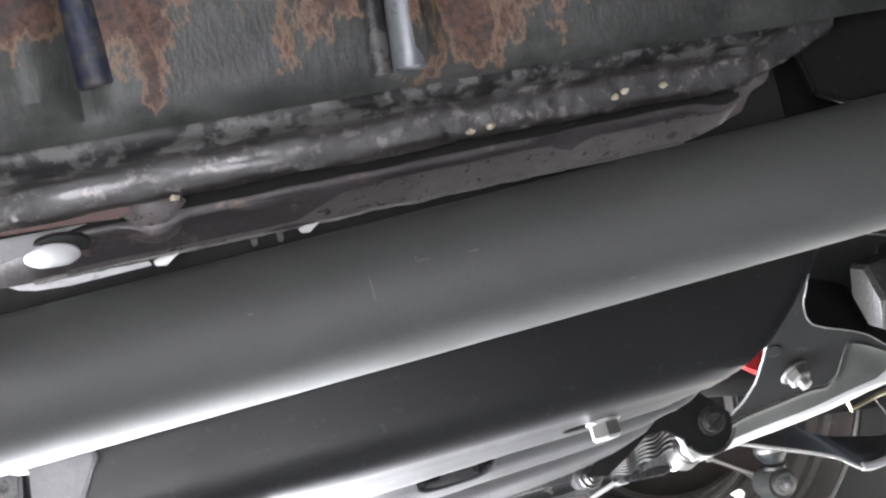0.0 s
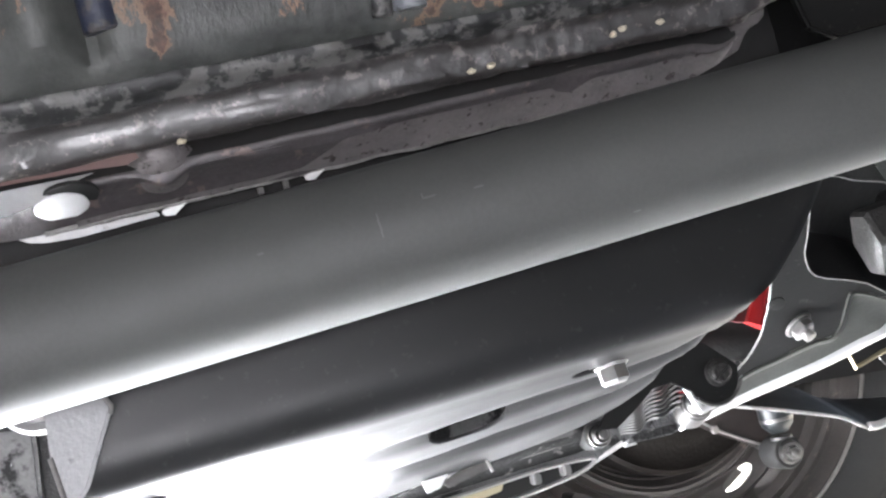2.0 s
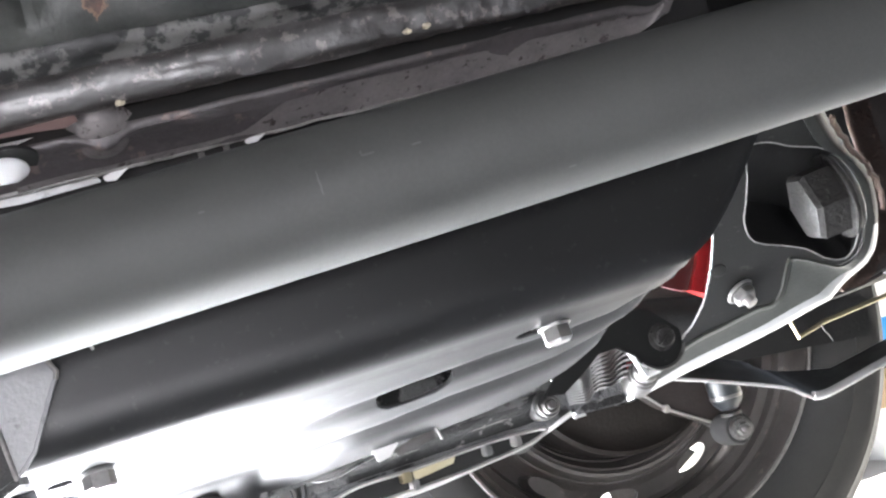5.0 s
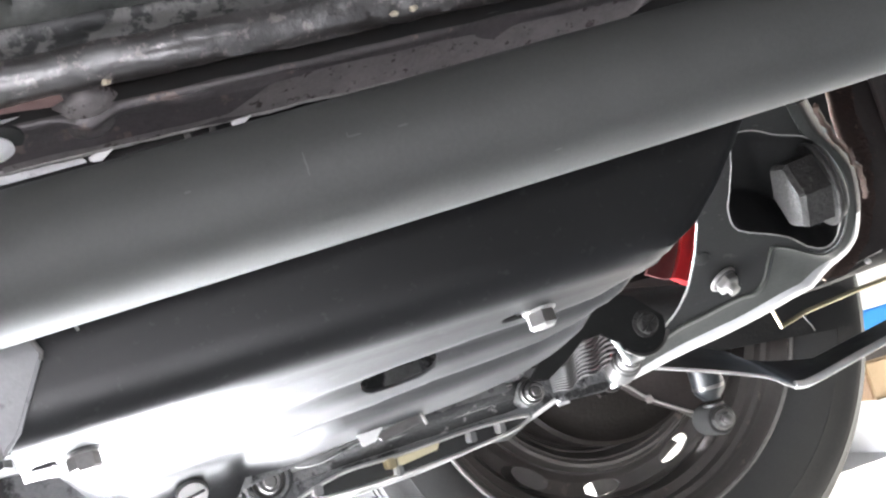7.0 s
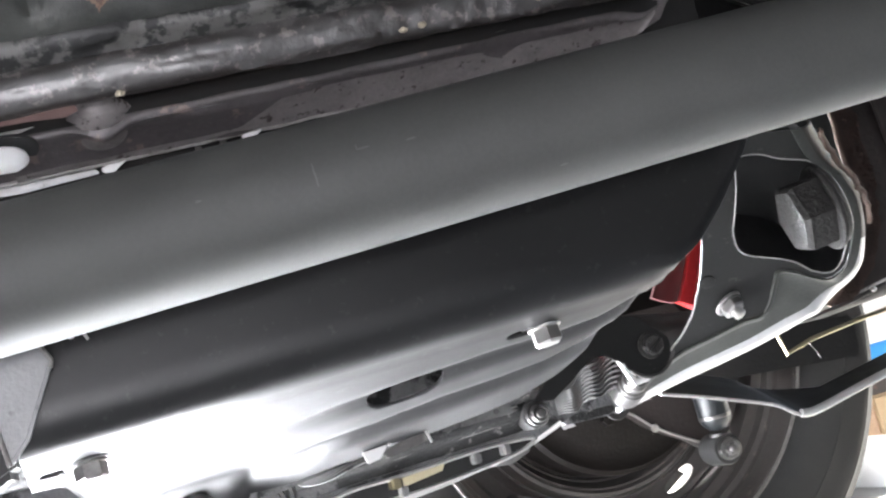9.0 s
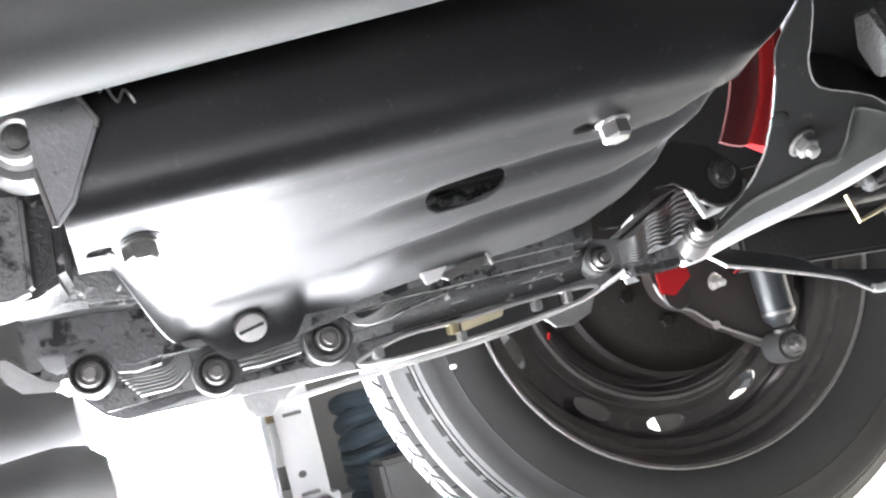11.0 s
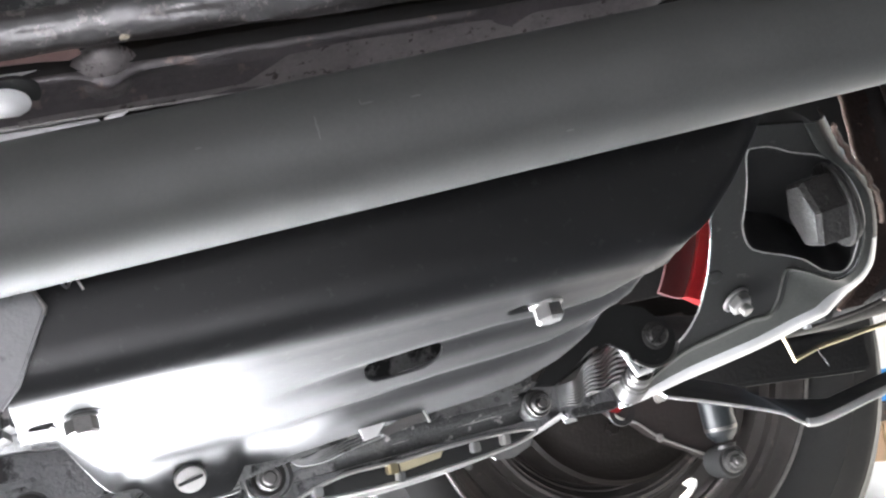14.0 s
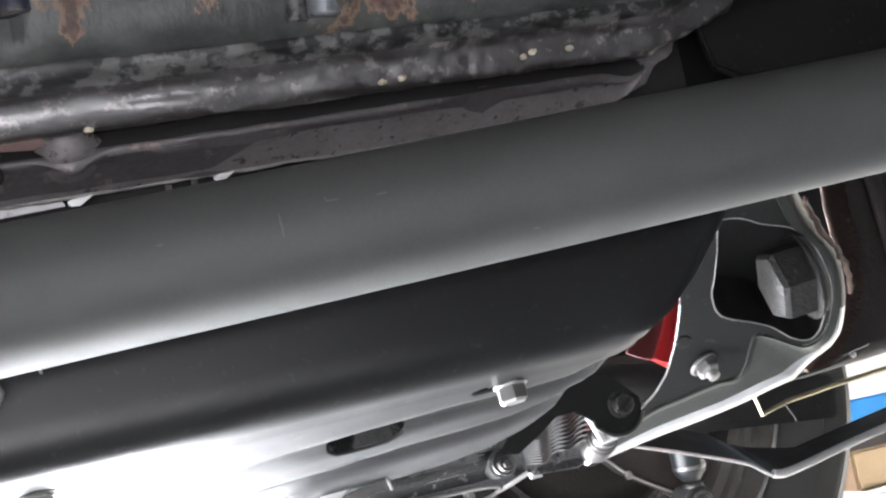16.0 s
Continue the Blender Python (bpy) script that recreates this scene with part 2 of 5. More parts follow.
# glow of the added panel on the floor, never in view
FLOOD = glow("floor_fill_glow", (0.95, 0.97, 1.03), 5.2)
# glow of the added front panel behind the camera
BAR_LIT = glow("front_fill_glow", (0.98, 0.96, 1.03), 1.15)


# ---- building helpers ----
def thing(name, base, label, category, group="", kind=""):
    ob = new(name)
    ob.empty_display_size = 0.02
    ob.location = base
    return tagged(ob, label, category, group, kind)


def finish(bm, name, material, angle=35):
    bmesh.ops.recalc_face_normals(bm, faces=bm.faces)
    me = bpy.data.meshes.new(name)
    bm.to_mesh(me)
    bm.free()
    me.materials.append(material)
    me.shade_smooth()
    me.set_sharp_from_angle(angle=radians(angle))
    return me


def origin_of(ob):
    p = Vector((0, 0, 0))
    while ob is not None:
        p += ob.location if ob.type == "EMPTY" else Vector((0, 0, 0))
        ob = ob.parent
    return p


def part(name, bm, material, parent, label="", angle=35):
    """Links a bmesh in world places as one mesh under a thing or a part."""
    ob = new(name, finish(bm, name, material, angle))
    ob.parent = parent
    ob.matrix_parent_inverse = Matrix.Translation(-origin_of(parent)) if parent.type == "EMPTY" else Matrix.Identity(4)
    return tagged(ob, label)


def single(name, bm, material, label, category, group="", kind="", angle=35):
    return tagged(new(name, finish(bm, name, material, angle)), label, category, group, kind)


def frame_of(axis):
    a = Vector(axis).normalized()
    s = Vector((0, 0, 1)) if abs(a.z) < 0.9 else Vector((1, 0, 0))
    u = a.cross(s).normalized()
    return a, u, a.cross(u).normalized()


def lathe(bm, base, axis, profile, segs=32, turn=0.0, arc=360.0):
    """Turns a profile of (radius, height) about the axis at base."""
    a, u, v = frame_of(axis)
    base = Vector(base)
    full = arc >= 360
    n = segs if full else segs + 1
    rings = []
    for r, h in profile:
        if r < 1e-6:
            rings.append([bm.verts.new(base + a * h)])
            continue
        rings.append([bm.verts.new(base + a * h + (u * math.cos(q) + v * math.sin(q)) * r)
                      for q in (radians(turn + arc * k / segs) for k in range(n))])
    for p, q in zip(rings, rings[1:]):
        for k in range(segs):
            k2 = (k + 1) % n
            if len(p) == 1 and len(q) == 1:
                continue
            if len(p) == 1:
                bm.faces.new((p[0], q[k], q[k2]))
            elif len(q) == 1:
                bm.faces.new((p[k], p[k2], q[0]))
            else:
                bm.faces.new((p[k], p[k2], q[k2], q[k]))
    return bm


def rod(bm, p0, p1, r, r1=None, segs=24, edge=None):
    """A rod between two places, with softened ends."""
    p0, p1 = Vector(p0), Vector(p1)
    r1 = r if r1 is None else r1
    e = min(r, r1) * 0.15 if edge is None else edge
    length = (p1 - p0).length
    return lathe(bm, p0, p1 - p0, [(0, 0), (r - e, 0), (r, e), (r1, length - e), (r1 - e, length), (0, length)], segs)


def sweep(bm, pts, r, segs=12, closed=False, flat=1.0, up=(0, 0, 1)):
    """A round or flattened bar along places."""
    pts = [Vector(p) for p in pts]
    n = len(pts)
    rings = []
    for i, p in enumerate(pts):
        a = pts[(i - 1) % n] if closed or i > 0 else p
        b = pts[(i + 1) % n] if closed or i < n - 1 else p
        d = (b - a).normalized()
        s = d.cross(Vector(up))
        s = s.normalized() if s.length > 1e-4 else d.cross(Vector((1, 0, 0))).normalized()
        w = s.cross(d)
        rings.append([bm.verts.new(p + s * r * math.cos(q) + w * r * flat * math.sin(q)) for q in (2 * math.pi * k / segs for k in range(segs))])
    for i in range(n if closed else n - 1):
        p, q = rings[i], rings[(i + 1) % n]
        for k in range(segs):
            bm.faces.new((p[k], p[(k + 1) % segs], q[(k + 1) % segs], q[k]))
    if not closed:
        bm.faces.new(rings[0])
        bm.faces.new(rings[-1])
    return bm


def smooth_path(pts, steps=6, closed=False):
    """Places along a smooth curve through the given ones."""
    P = [Vector(p) for p in pts]
    n = len(P)
    out = []
    for i in range(n if closed else n - 1):
        p0 = P[(i - 1) % n] if closed or i else P[i]
        p1, p2 = P[i], P[(i + 1) % n]
        p3 = P[(i + 2) % n] if closed or i + 2 < n else p2
        for k in range(steps):
            t = k / steps
            out.append(0.5 * (2 * p1 + (p2 - p0) * t + (2 * p0 - 5 * p1 + 4 * p2 - p3) * t * t + (3 * p1 - p0 - 3 * p2 + p3) * t ** 3))
    if not closed:
        out.append(P[-1])
    return out


def slab(bm, outline, push, holes=(), bevel=0.0):
    """A plate: the outline and its holes, given as places in one plane, pushed by a vector."""
    push = Vector(push)
    edges, loops = [], []
    for loop in (outline, *holes):
        vs = [bm.verts.new(p) for p in loop]
        loops.append(vs)
        edges += [bm.edges.new((vs[i], vs[(i + 1) % len(vs)])) for i in range(len(vs))]
    fill = bmesh.ops.triangle_fill(bm, use_beauty=True, use_dissolve=False, edges=edges)
    faces = [g for g in fill["geom"] if isinstance(g, bmesh.types.BMFace)]
    twin = {v: bm.verts.new(v.co + push) for vs in loops for v in vs}
    for f in faces:
        bm.faces.new([twin[v] for v in reversed(f.verts)])
    for vs in loops:
        for i in range(len(vs)):
            a, b = vs[i], vs[(i + 1) % len(vs)]
            bm.faces.new((a, b, twin[b], twin[a]))
    if bevel:
        bmesh.ops.recalc_face_normals(bm, faces=bm.faces)
        rim = [e for e in bm.edges if len(e.link_faces) == 2 and e.calc_face_angle(0) > 0.9]
        bmesh.ops.bevel(bm, geom=rim, offset=bevel, segments=2, affect="EDGES")
    return bm


def block(bm, centre, size, bevel=0.002, turn=None):
    """A box with rounded edges."""
    m = Matrix.Translation(centre) @ (turn or Matrix.Identity(4)) @ Matrix.Diagonal((*size, 1))
    made = bmesh.ops.create_cube(bm, size=1, matrix=m)
    if bevel:
        es = {e for v in made["verts"] for e in v.link_edges}
        bmesh.ops.bevel(bm, geom=list(es), offset=bevel, segments=2, affect="EDGES")
    return bm


def hexagon(bm, base, axis, flats, height, turn=0.0):
    """A hexagon head with a chamfered crown."""
    r = flats / 2 / math.cos(math.pi / 6)
    return lathe(bm, base, axis, [(0, 0), (r, 0), (r, height * 0.82), (flats / 2 * 0.93, height), (0, height)], 6, turn)


def washer(bm, base, axis, r, h, hole=0.0):
    e = h * 0.25
    return lathe(bm, base, axis, [(hole, 0), (r - e, 0), (r, e), (r, h - e), (r - e, h), (hole, h)] + ([(hole, 0)] if hole else []), 28)


def bolt_in(parent, base, axis, flats, height, mat, washer_r=0.0, washer_h=0.0015, stud=0.0, turn=0.0, name="bolt"):
    """A bolt or nut under a thing, with its washer and stud end as pieces of it."""
    base, axis = Vector(base), Vector(axis).normalized()
    head = part(name, hexagon(bmesh.new(), base + axis * washer_h, axis, flats, height, turn), mat, parent, angle=25)
    if washer_r:
        part("washer", washer(bmesh.new(), base, axis, washer_r, washer_h), mat, head)
    if stud:
        bm = bmesh.new()
        prof = [(0, 0)]
        r = flats * 0.3
        k = 0
        while k * 0.0006 < stud:
            prof += [(r, k * 0.0006), (r * 0.86, k * 0.0006 + 0.0003)]
            k += 1
        prof.append((0, k * 0.0006))
        lathe(bm, base + axis * (height + washer_h), axis, prof, 18)
        part("stud_end", bm, mat, head)
    return head


def cut(bm, cutters):
    """bm with the cutters' shapes taken out."""
    def holder(b, n):
        me = bpy.data.meshes.new(n)
        bmesh.ops.recalc_face_normals(b, faces=b.faces)
        b.to_mesh(me)
        b.free()
        return new(n, me)
    body = holder(bm, "body_blank")
    tools = [holder(c, "cutter_blank") for c in cutters]
    for c in tools:
        mod = body.modifiers.new("cut", "BOOLEAN")
        mod.operation, mod.object, mod.solver = "DIFFERENCE", c, "EXACT"
    bpy.context.view_layer.update()
    me = bpy.data.meshes.new_from_object(body.evaluated_get(bpy.context.evaluated_depsgraph_get()))
    out = bmesh.new()
    out.from_mesh(me)
    for o in (body, *tools):
        bpy.data.objects.remove(o)
    bpy.data.meshes.remove(me)
    return out


# ---- the garage ----
def shell():
    x0, x1, y0, y1, z1 = -2.6, 3.2, -2.4, 3.3, 2.5
    single("floor", block(bmesh.new(), ((x0 + x1) / 2, (y0 + y1) / 2, GROUND - 0.06), (x1 - x0 + 0.4, y1 - y0 + 0.4, 0.12), 0), CONCRETE,
           "grey concrete garage floor", "floor", kind="structure")
    single("ground", block(bmesh.new(), (0, 0, GROUND - 0.2), (400, 400, 0.15), 0), CONCRETE, "pale concrete yard outside the garage", "ground", kind="structure")
    single("ceiling", block(bmesh.new(), ((x0 + x1) / 2, (y0 + y1) / 2, z1 + 0.06), (x1 - x0 + 0.4, y1 - y0 + 0.4, 0.12), 0), PLASTER, "plain plastered ceiling", "ceiling", kind="structure")
    mid = (GROUND + z1) / 2
    hgt = z1 - GROUND
    single("wall_west", block(bmesh.new(), (x0 - 0.1, (y0 + y1) / 2, mid), (0.2, y1 - y0, hgt), 0), PLASTER, "pale plastered garage wall", "wall", kind="structure")

    def wall(name, a, b, fixed, along, opening):
        bm = bmesh.new()
        lo, hi, top = opening
        if along == "x":
            outline = [(a, fixed, GROUND), (lo, fixed, GROUND), (lo, fixed, top), (hi, fixed, top), (hi, fixed, GROUND), (b, fixed, GROUND), (b, fixed, z1), (a, fixed, z1)]
            push = (0, 0.2 if fixed > 0 else -0.2, 0)
        else:
            outline = [(fixed, a, GROUND), (fixed, lo, GROUND), (fixed, lo, top), (fixed, hi, top), (fixed, hi, GROUND), (fixed, b, GROUND), (fixed, b, z1), (fixed, a, z1)]
            push = (0.2, 0, 0)
        slab(bm, outline, push)
        single(name, bm, PLASTER, "pale plastered garage wall with a wide opening", "wall", kind="structure")

    wall("wall_east", y0, y1, x1, "y", (0.80, 3.0, 2.2))
    wall("wall_south", x0, x1, y0, "x", (-1.6, 0.5, 2.2))
    single("wall_north", block(bmesh.new(), ((x0 + x1) / 2, y1 + 0.1, mid), (x1 - x0, 0.2, hgt), 0), PLASTER, "pale plastered garage wall", "wall", kind="structure")


shell()


# ---- the car's body over the camera ----
def car_body():
    t = thing("car_body", (0.4, 0.4, 0.5), "black underside of an old car body above the engine", "car body")
    bm = bmesh.new()
    block(bm, (-0.04, 0.3, 0.56), (1.52, 1.5, 0.03), 0.005)
    part("floor_pan", bm, BLACK_CHASSIS, t)
    bm = bmesh.new()
    block(bm, (-0.04, 1.2, 0.66), (1.52, 0.04, 0.42), 0.01)
    part("sill", bm, BLACK_CHASSIS, t)
    part("sill", block(bmesh.new(), (-0.04, -0.42, 0.60), (1.52, 0.04, 0.46), 0.01), BLACK_CHASSIS, t)
    return t


car_body()


# ---- chassis member with rust, seam and channel ----
def sheet_along(bm, xs, column, close=False):
    """A folded sheet: column(x) gives its places across, at each x."""
    rows = [[bm.verts.new(p) for p in column(x)] for x in xs]
    n = len(rows[0])
    for a, b in zip(rows, rows[1:]):
        for k in range(n if close else n - 1):
            bm.faces.new((a[k], b[k], b[(k + 1) % n], a[(k + 1) % n]))
    if close:
        bm.faces.new(rows[0])
        bm.faces.new(rows[-1])
    return bm


def chassis_member():
    t = thing("chassis_member", (0.1, 0.33, 0.42), "black chassis side member with flaking rust and a sealed seam", "chassis rail")
    xs = [-0.45 + 0.003 * k for k in range(300)]

    def wall(x):
        out = []
        for k, (y, z) in enumerate([(0.296, 0.58), (0.302, 0.50), (0.306, 0.47), (0.309, 0.452), (0.311, 0.440), (0.313, 0.430), (0.3145, 0.424), (0.316, 0.4195), (0.3185, 0.4165), (0.321, 0.415)]):
            fade = 1.0 if z > 0.424 else max(0.0, (z - 0.4165) / 0.0075)
            rib = -0.008 * math.exp(-((x - 0.0905) / 0.0042) ** 2) + 0.004 * math.exp(-((x - 0.0815) / 0.003) ** 2)
            rib += -0.007 * math.exp(-((x + 0.018) / 0.009) ** 2) + 0.005 * math.exp(-((x + 0.0045) / 0.004) ** 2)
            n = noise.noise(Vector((x * 35, z * 35, 2))) * 0.0012
            out.append((x, y + rib * fade + n, z + 0.02 * (x - 0.05)))
        return out

    part("side_wall", sheet_along(bmesh.new(), xs, wall), RUSTY, t, "rust-blotched black side wall")

    def seam(x, upper):
        out = []
        for j, (y, z) in enumerate([(0.3240, 0.4220), (0.3215, 0.4155), (0.3220, 0.4120), (0.3235, 0.4105), (0.3255, 0.4098), (0.3275, 0.4085)] if upper else [(0.3275, 0.4085), (0.3302, 0.4073), (0.3320, 0.4060), (0.3327, 0.4038), (0.3333, 0.4014), (0.3343, 0.3996), (0.3360, 0.3984), (0.3382, 0.3980), (0.3392, 0.3990), (0.3392, 0.4010), (0.338, 0.412)]):
            j += 0 if upper else 5
            lump = 0.4 + 0.6 / (1 + math.exp(-(x - 0.09) / 0.01))
            n = noise.noise(Vector((x * 190, j * 1.3, 5))) * 0.0009 * lump + noise.noise(Vector((x * 40, j * 0.7, 9))) * 0.0011
            drop = max(0.0, x - 0.205)
            out.append((x, y + n, z + n + 0.035 * (x - 0.02) + drop * 0.35))
        return out

    fine = [-0.45 + 0.0016 * k for k in range(432)]
    part("seam_paint", sheet_along(bmesh.new(), fine, lambda x: seam(x, True)), MOTTLED, t, "patchy glossy black paint along the seam", 60)
    part("seam_sealer", sheet_along(bmesh.new(), fine, lambda x: seam(x, False)), SEALER, t, "lumpy grey-black seam sealer", 60)
    part("end_plate", slab(bmesh.new(), [(0.234, 0.345, 0.40), (0.245, 0.345, 0.395), (0.34, 0.345, 0.40), (0.36, 0.345, 0.56), (0.225, 0.345, 0.56), (0.228, 0.345, 0.43)], (0, 0.004, 0), bevel=0.001), PLATE, t)
    part("blue_tube", rod(bmesh.new(), (-0.0008, 0.3170, 0.4270), (-0.0060, 0.3060, 0.5000), 0.0054, segs=28), BLUE_TRIM, t, "dark blue painted upright tube")
    part("grey_tube", rod(bmesh.new(), (0.0862, 0.3160, 0.4195), (0.0885, 0.3010, 0.5000), 0.0052, segs=28), STRUT, t, "worn glossy grey upright tube")
    part("dark_rib", rod(bmesh.new(), (0.0775, 0.3180, 0.4190), (0.0795, 0.3050, 0.5000), 0.0036, segs=20), MOTTLED, t)
    rnd = random.Random(4)
    for x, y, z in ((0.153, 0.329, 0.4054), (0.1568, 0.329, 0.4069), (0.1701, 0.329, 0.4068), (0.104, 0.329, 0.4015), (0.1107, 0.329, 0.4023), (0.0141, 0.329, 0.396)):
        bm = bmesh.new()
        bmesh.ops.create_icosphere(bm, subdivisions=2, radius=0.0011, matrix=Matrix.Translation((x, y, z)) @ Matrix.Diagonal((1.3, 1, 0.8, 1)))
        for v in bm.verts:
            v.co += Vector((rnd.uniform(-1, 1), rnd.uniform(-1, 1), rnd.uniform(-1, 1))) * 0.0003
        part("flake", bm, CHIP, t, "small pale flake")
    return t


chassis_member()


def channel_rail():
    t = thing("channel_rail", (0.09, 0.36, 0.395), "worn grey steel channel bolted under the chassis member", "channel rail")

    def across(x):
        end = max(0.0, (x - 0.200) / 0.024)
        near = max(0.0, (-0.030 - x) / 0.018)
        panel = 1 / (1 + math.exp(-(x - 0.034) / 0.0015)) - 1 / (1 + math.exp(-(x - 0.077 ) / 0.002))
        cup = math.exp(-((x - 0.1475) / 0.009) ** 2)
        cup2 = math.exp(-((x - 0.206) / 0.008) ** 2)
        boss = math.exp(-((x - 0.0085) / 0.0065) ** 2)
        out = []
        for j, (y, z) in enumerate([(0.3580, 0.4020), (0.3556, 0.3988), (0.3540, 0.3958), (0.3543, 0.3946), (0.3550, 0.3939), (0.3556, 0.3936), (0.3565, 0.3930), (0.3585, 0.3922), (0.362, 0.3905), (0.3652, 0.3886), (0.3672, 0.3866), (0.3680, 0.3860), (0.3690, 0.3866), (0.3690, 0.390), (0.364, 0.397), (0.360, 0.402)]):
            dz = 0.0
            if 6 <= j <= 10:
                dz -= 0.0011 * panel
            if 3 <= j <= 6:
                dz += 0.0035 * cup - 0.0042 * boss * (1 if j < 6 else 0.4)
            if 2 <= j <= 5:
                dz -= 0.0030 * cup2
            dz += noise.noise(Vector((x * 70, j * 0.6, 1))) * 0.0006
            y2 = y - min(1.0, end) ** 1.5 * (y - 0.3485) * 0.75 - min(1.0, near) ** 2 * (y - 0.3485) * 0.3
            back = max(0.0, (x - 0.16) / 0.06) * 0.0013 * min(j, 11)
            out.append((x - back, y2, z + dz + 0.0007 + 0.043 * (x - 0.01) + min(1.0, end) ** 2 * 0.003))
        return out

    def low_face(x):
        col = [Vector(p) for p in across(x)[6:12]]
        k = 0.75 * (1 - min(1.0, max(0.0, (x - 0.052) / 0.014))) + 0.12 * math.exp(-((x - 0.1475) / 0.007) ** 2) * 4
        return [col[0].lerp(col[5], min(0.9, k + (1 - min(0.9, k)) * i / 5)) + Vector((0, -0.0004, -0.0007)) if i < 5 else col[5] + Vector((0, -0.0002, -0.0006)) for i in range(6)]

    # black sheet behind the gap, its colour standing for the shade there
    part("gap_shade_sheet", slab(bmesh.new(), [(-0.3, 0.376, 0.37), (0.24, 0.376, 0.385), (0.24, 0.376, 0.45), (-0.3, 0.376, 0.45)], (0, 0.003, 0)), DARK, t)
    part("channel", sheet_along(bmesh.new(), [-0.048 + 0.0014 * k for k in range(195)], across, True), GREY_CHANNEL, t, angle=50)
    # black strip laid over the upper fold paints the shadow of the gap
    part("gap_shadow_strip", sheet_along(bmesh.new(), [-0.046 + 0.0028 * k for k in range(93)], lambda x: [Vector(p) + Vector((0, -0.0006, 0.0002)) for p in across(x)[0:3]]), DARK, t, "black strip painted as the shade in the gap")
    part("boss", lathe(bmesh.new(), (0.0085, 0.3572, 0.3948), (0.05, -0.55, -0.83), [(0.0112, -0.0024), (0.0094, -0.0002), (0.0070, 0.0014), (0.0036, 0.0024), (0, 0.0027)], 28), CHANNEL_LOW, t, "pressed round boss")
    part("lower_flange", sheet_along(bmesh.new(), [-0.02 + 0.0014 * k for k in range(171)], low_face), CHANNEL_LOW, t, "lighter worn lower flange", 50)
    lip = [Vector((x, 0.3678 - 0.01 * max(0.0, x - 0.19), 0.3866 + 0.042 * (x - 0.01) + noise.noise(Vector((x * 240, 3, 1))) * 0.0004 + noise.noise(Vector((x * 70, 8, 1))) * 0.0005)) for x in (-0.03 + 0.0025 * k for k in range(90))]
    part("pale_lip", sweep(bmesh.new(), lip, 0.0009, 8), LIP, t, "thin paler line along the lower lip")
    n = Vector((0, -0.24, -0.97)).normalized()
    c = Vector((-0.0230, 0.3592, 0.3905))
    # flat dark disc paints the shaded hole round the plug
    part("plug_hole", lathe(bmesh.new(), c + Vector((0.003, -0.0035, 0.0012)) - n * 0.0016, n, [(0, 0), (0.0086, 0), (0.0086, 0.0012), (0, 0.0013)], 32), DARK, t)
    part("plug", lathe(bmesh.new(), c - n * 0.0005, n, [(0, 0), (0.0080, 0), (0.0082, 0.0008), (0.0070, 0.0016), (0, 0.0019)], 36), WHITE_STEEL, t, "round white plug in a hole")
    # both folds get a paler sheet in place of strong light
    fold = [(-0.0560, 0.3700, 0.3990), (-0.0469, 0.3705, 0.3933), (-0.0377, 0.3705, 0.3882), (-0.0312, 0.3705, 0.3861), (-0.0191, 0.3705, 0.3856), (0.0040, 0.3705, 0.3862), (0.0053, 0.3705, 0.3842), (-0.0202, 0.3705, 0.3823), (-0.0302, 0.3705, 0.3826), (-0.0351, 0.3705, 0.3836), (-0.0428, 0.3705, 0.3878), (-0.0560, 0.3700, 0.3960)]
    part("folded_end", slab(bmesh.new(), fold, (0, 0.0014, 0.0004), bevel=0.0003), LIT_FOLD, t, "folded lower end, painted pale for the light on it")
    upper = [(-0.0560, 0.3496, 0.3958), (-0.0433, 0.3496, 0.3960), (-0.0112, 0.3496, 0.3968), (-0.0229, 0.3510, 0.3942), (-0.0301, 0.3530, 0.3910), (-0.0382, 0.3535, 0.3893), (-0.0560, 0.3530, 0.3900)]
    bm = bmesh.new()
    vs = [bm.verts.new(p) for p in upper]
    bm.faces.new((vs[0], vs[1], vs[5], vs[6]))
    bm.faces.new((vs[1], vs[3], vs[4], vs[5]))
    bm.faces.new((vs[1], vs[2], vs[3]))
    bmesh.ops.solidify(bm, geom=bm.faces[:], thickness=0.0008)
    part("upper_fold", bm, LIT_FOLD, t, "folded upper end, painted pale for the light on it")
    part("red_primer_patch", slab(bmesh.new(), [(-0.050, 0.3385, 0.3978), (-0.0114, 0.3385, 0.3990), (0.0005, 0.3385, 0.3993), (0.0018, 0.3385, 0.3960), (-0.0020, 0.3385, 0.3945), (-0.0116, 0.3385, 0.3950), (-0.050, 0.3385, 0.3950)], (0, 0.0012, 0.0004)), PRIMER, t, "brown-red primer strip")
    # pale tabs stand in for glints on the bolts along the lip
    for x, y, z, w in ((0.0553, 0.3668, 0.3866, 0.75), (0.0092, 0.3668, 0.3842, 0.85)):
        tab = [(-0.0042, 0.0004), (-0.0010, 0.0016), (0.0026, 0.0016), (0.0058, 0.0022), (0.0030, 0.0002), (0.0004, -0.0018), (-0.0034, -0.0014)]
        part("glint_tab", slab(bmesh.new(), [(x + a * w, y, z + b * w) for a, b in tab], (0.0, 0.0012, 0.0006), bevel=0.0003), BRIGHT_STEEL, t, "small pale tab painted as a glint")
    for x in (0.038, 0.0465):
        part("clip_tooth", block(bmesh.new(), (x, 0.3715, 0.3868), (0.002, 0.002, 0.004), 0.0004), DARK_STEEL, t)
    return t


channel_rail()


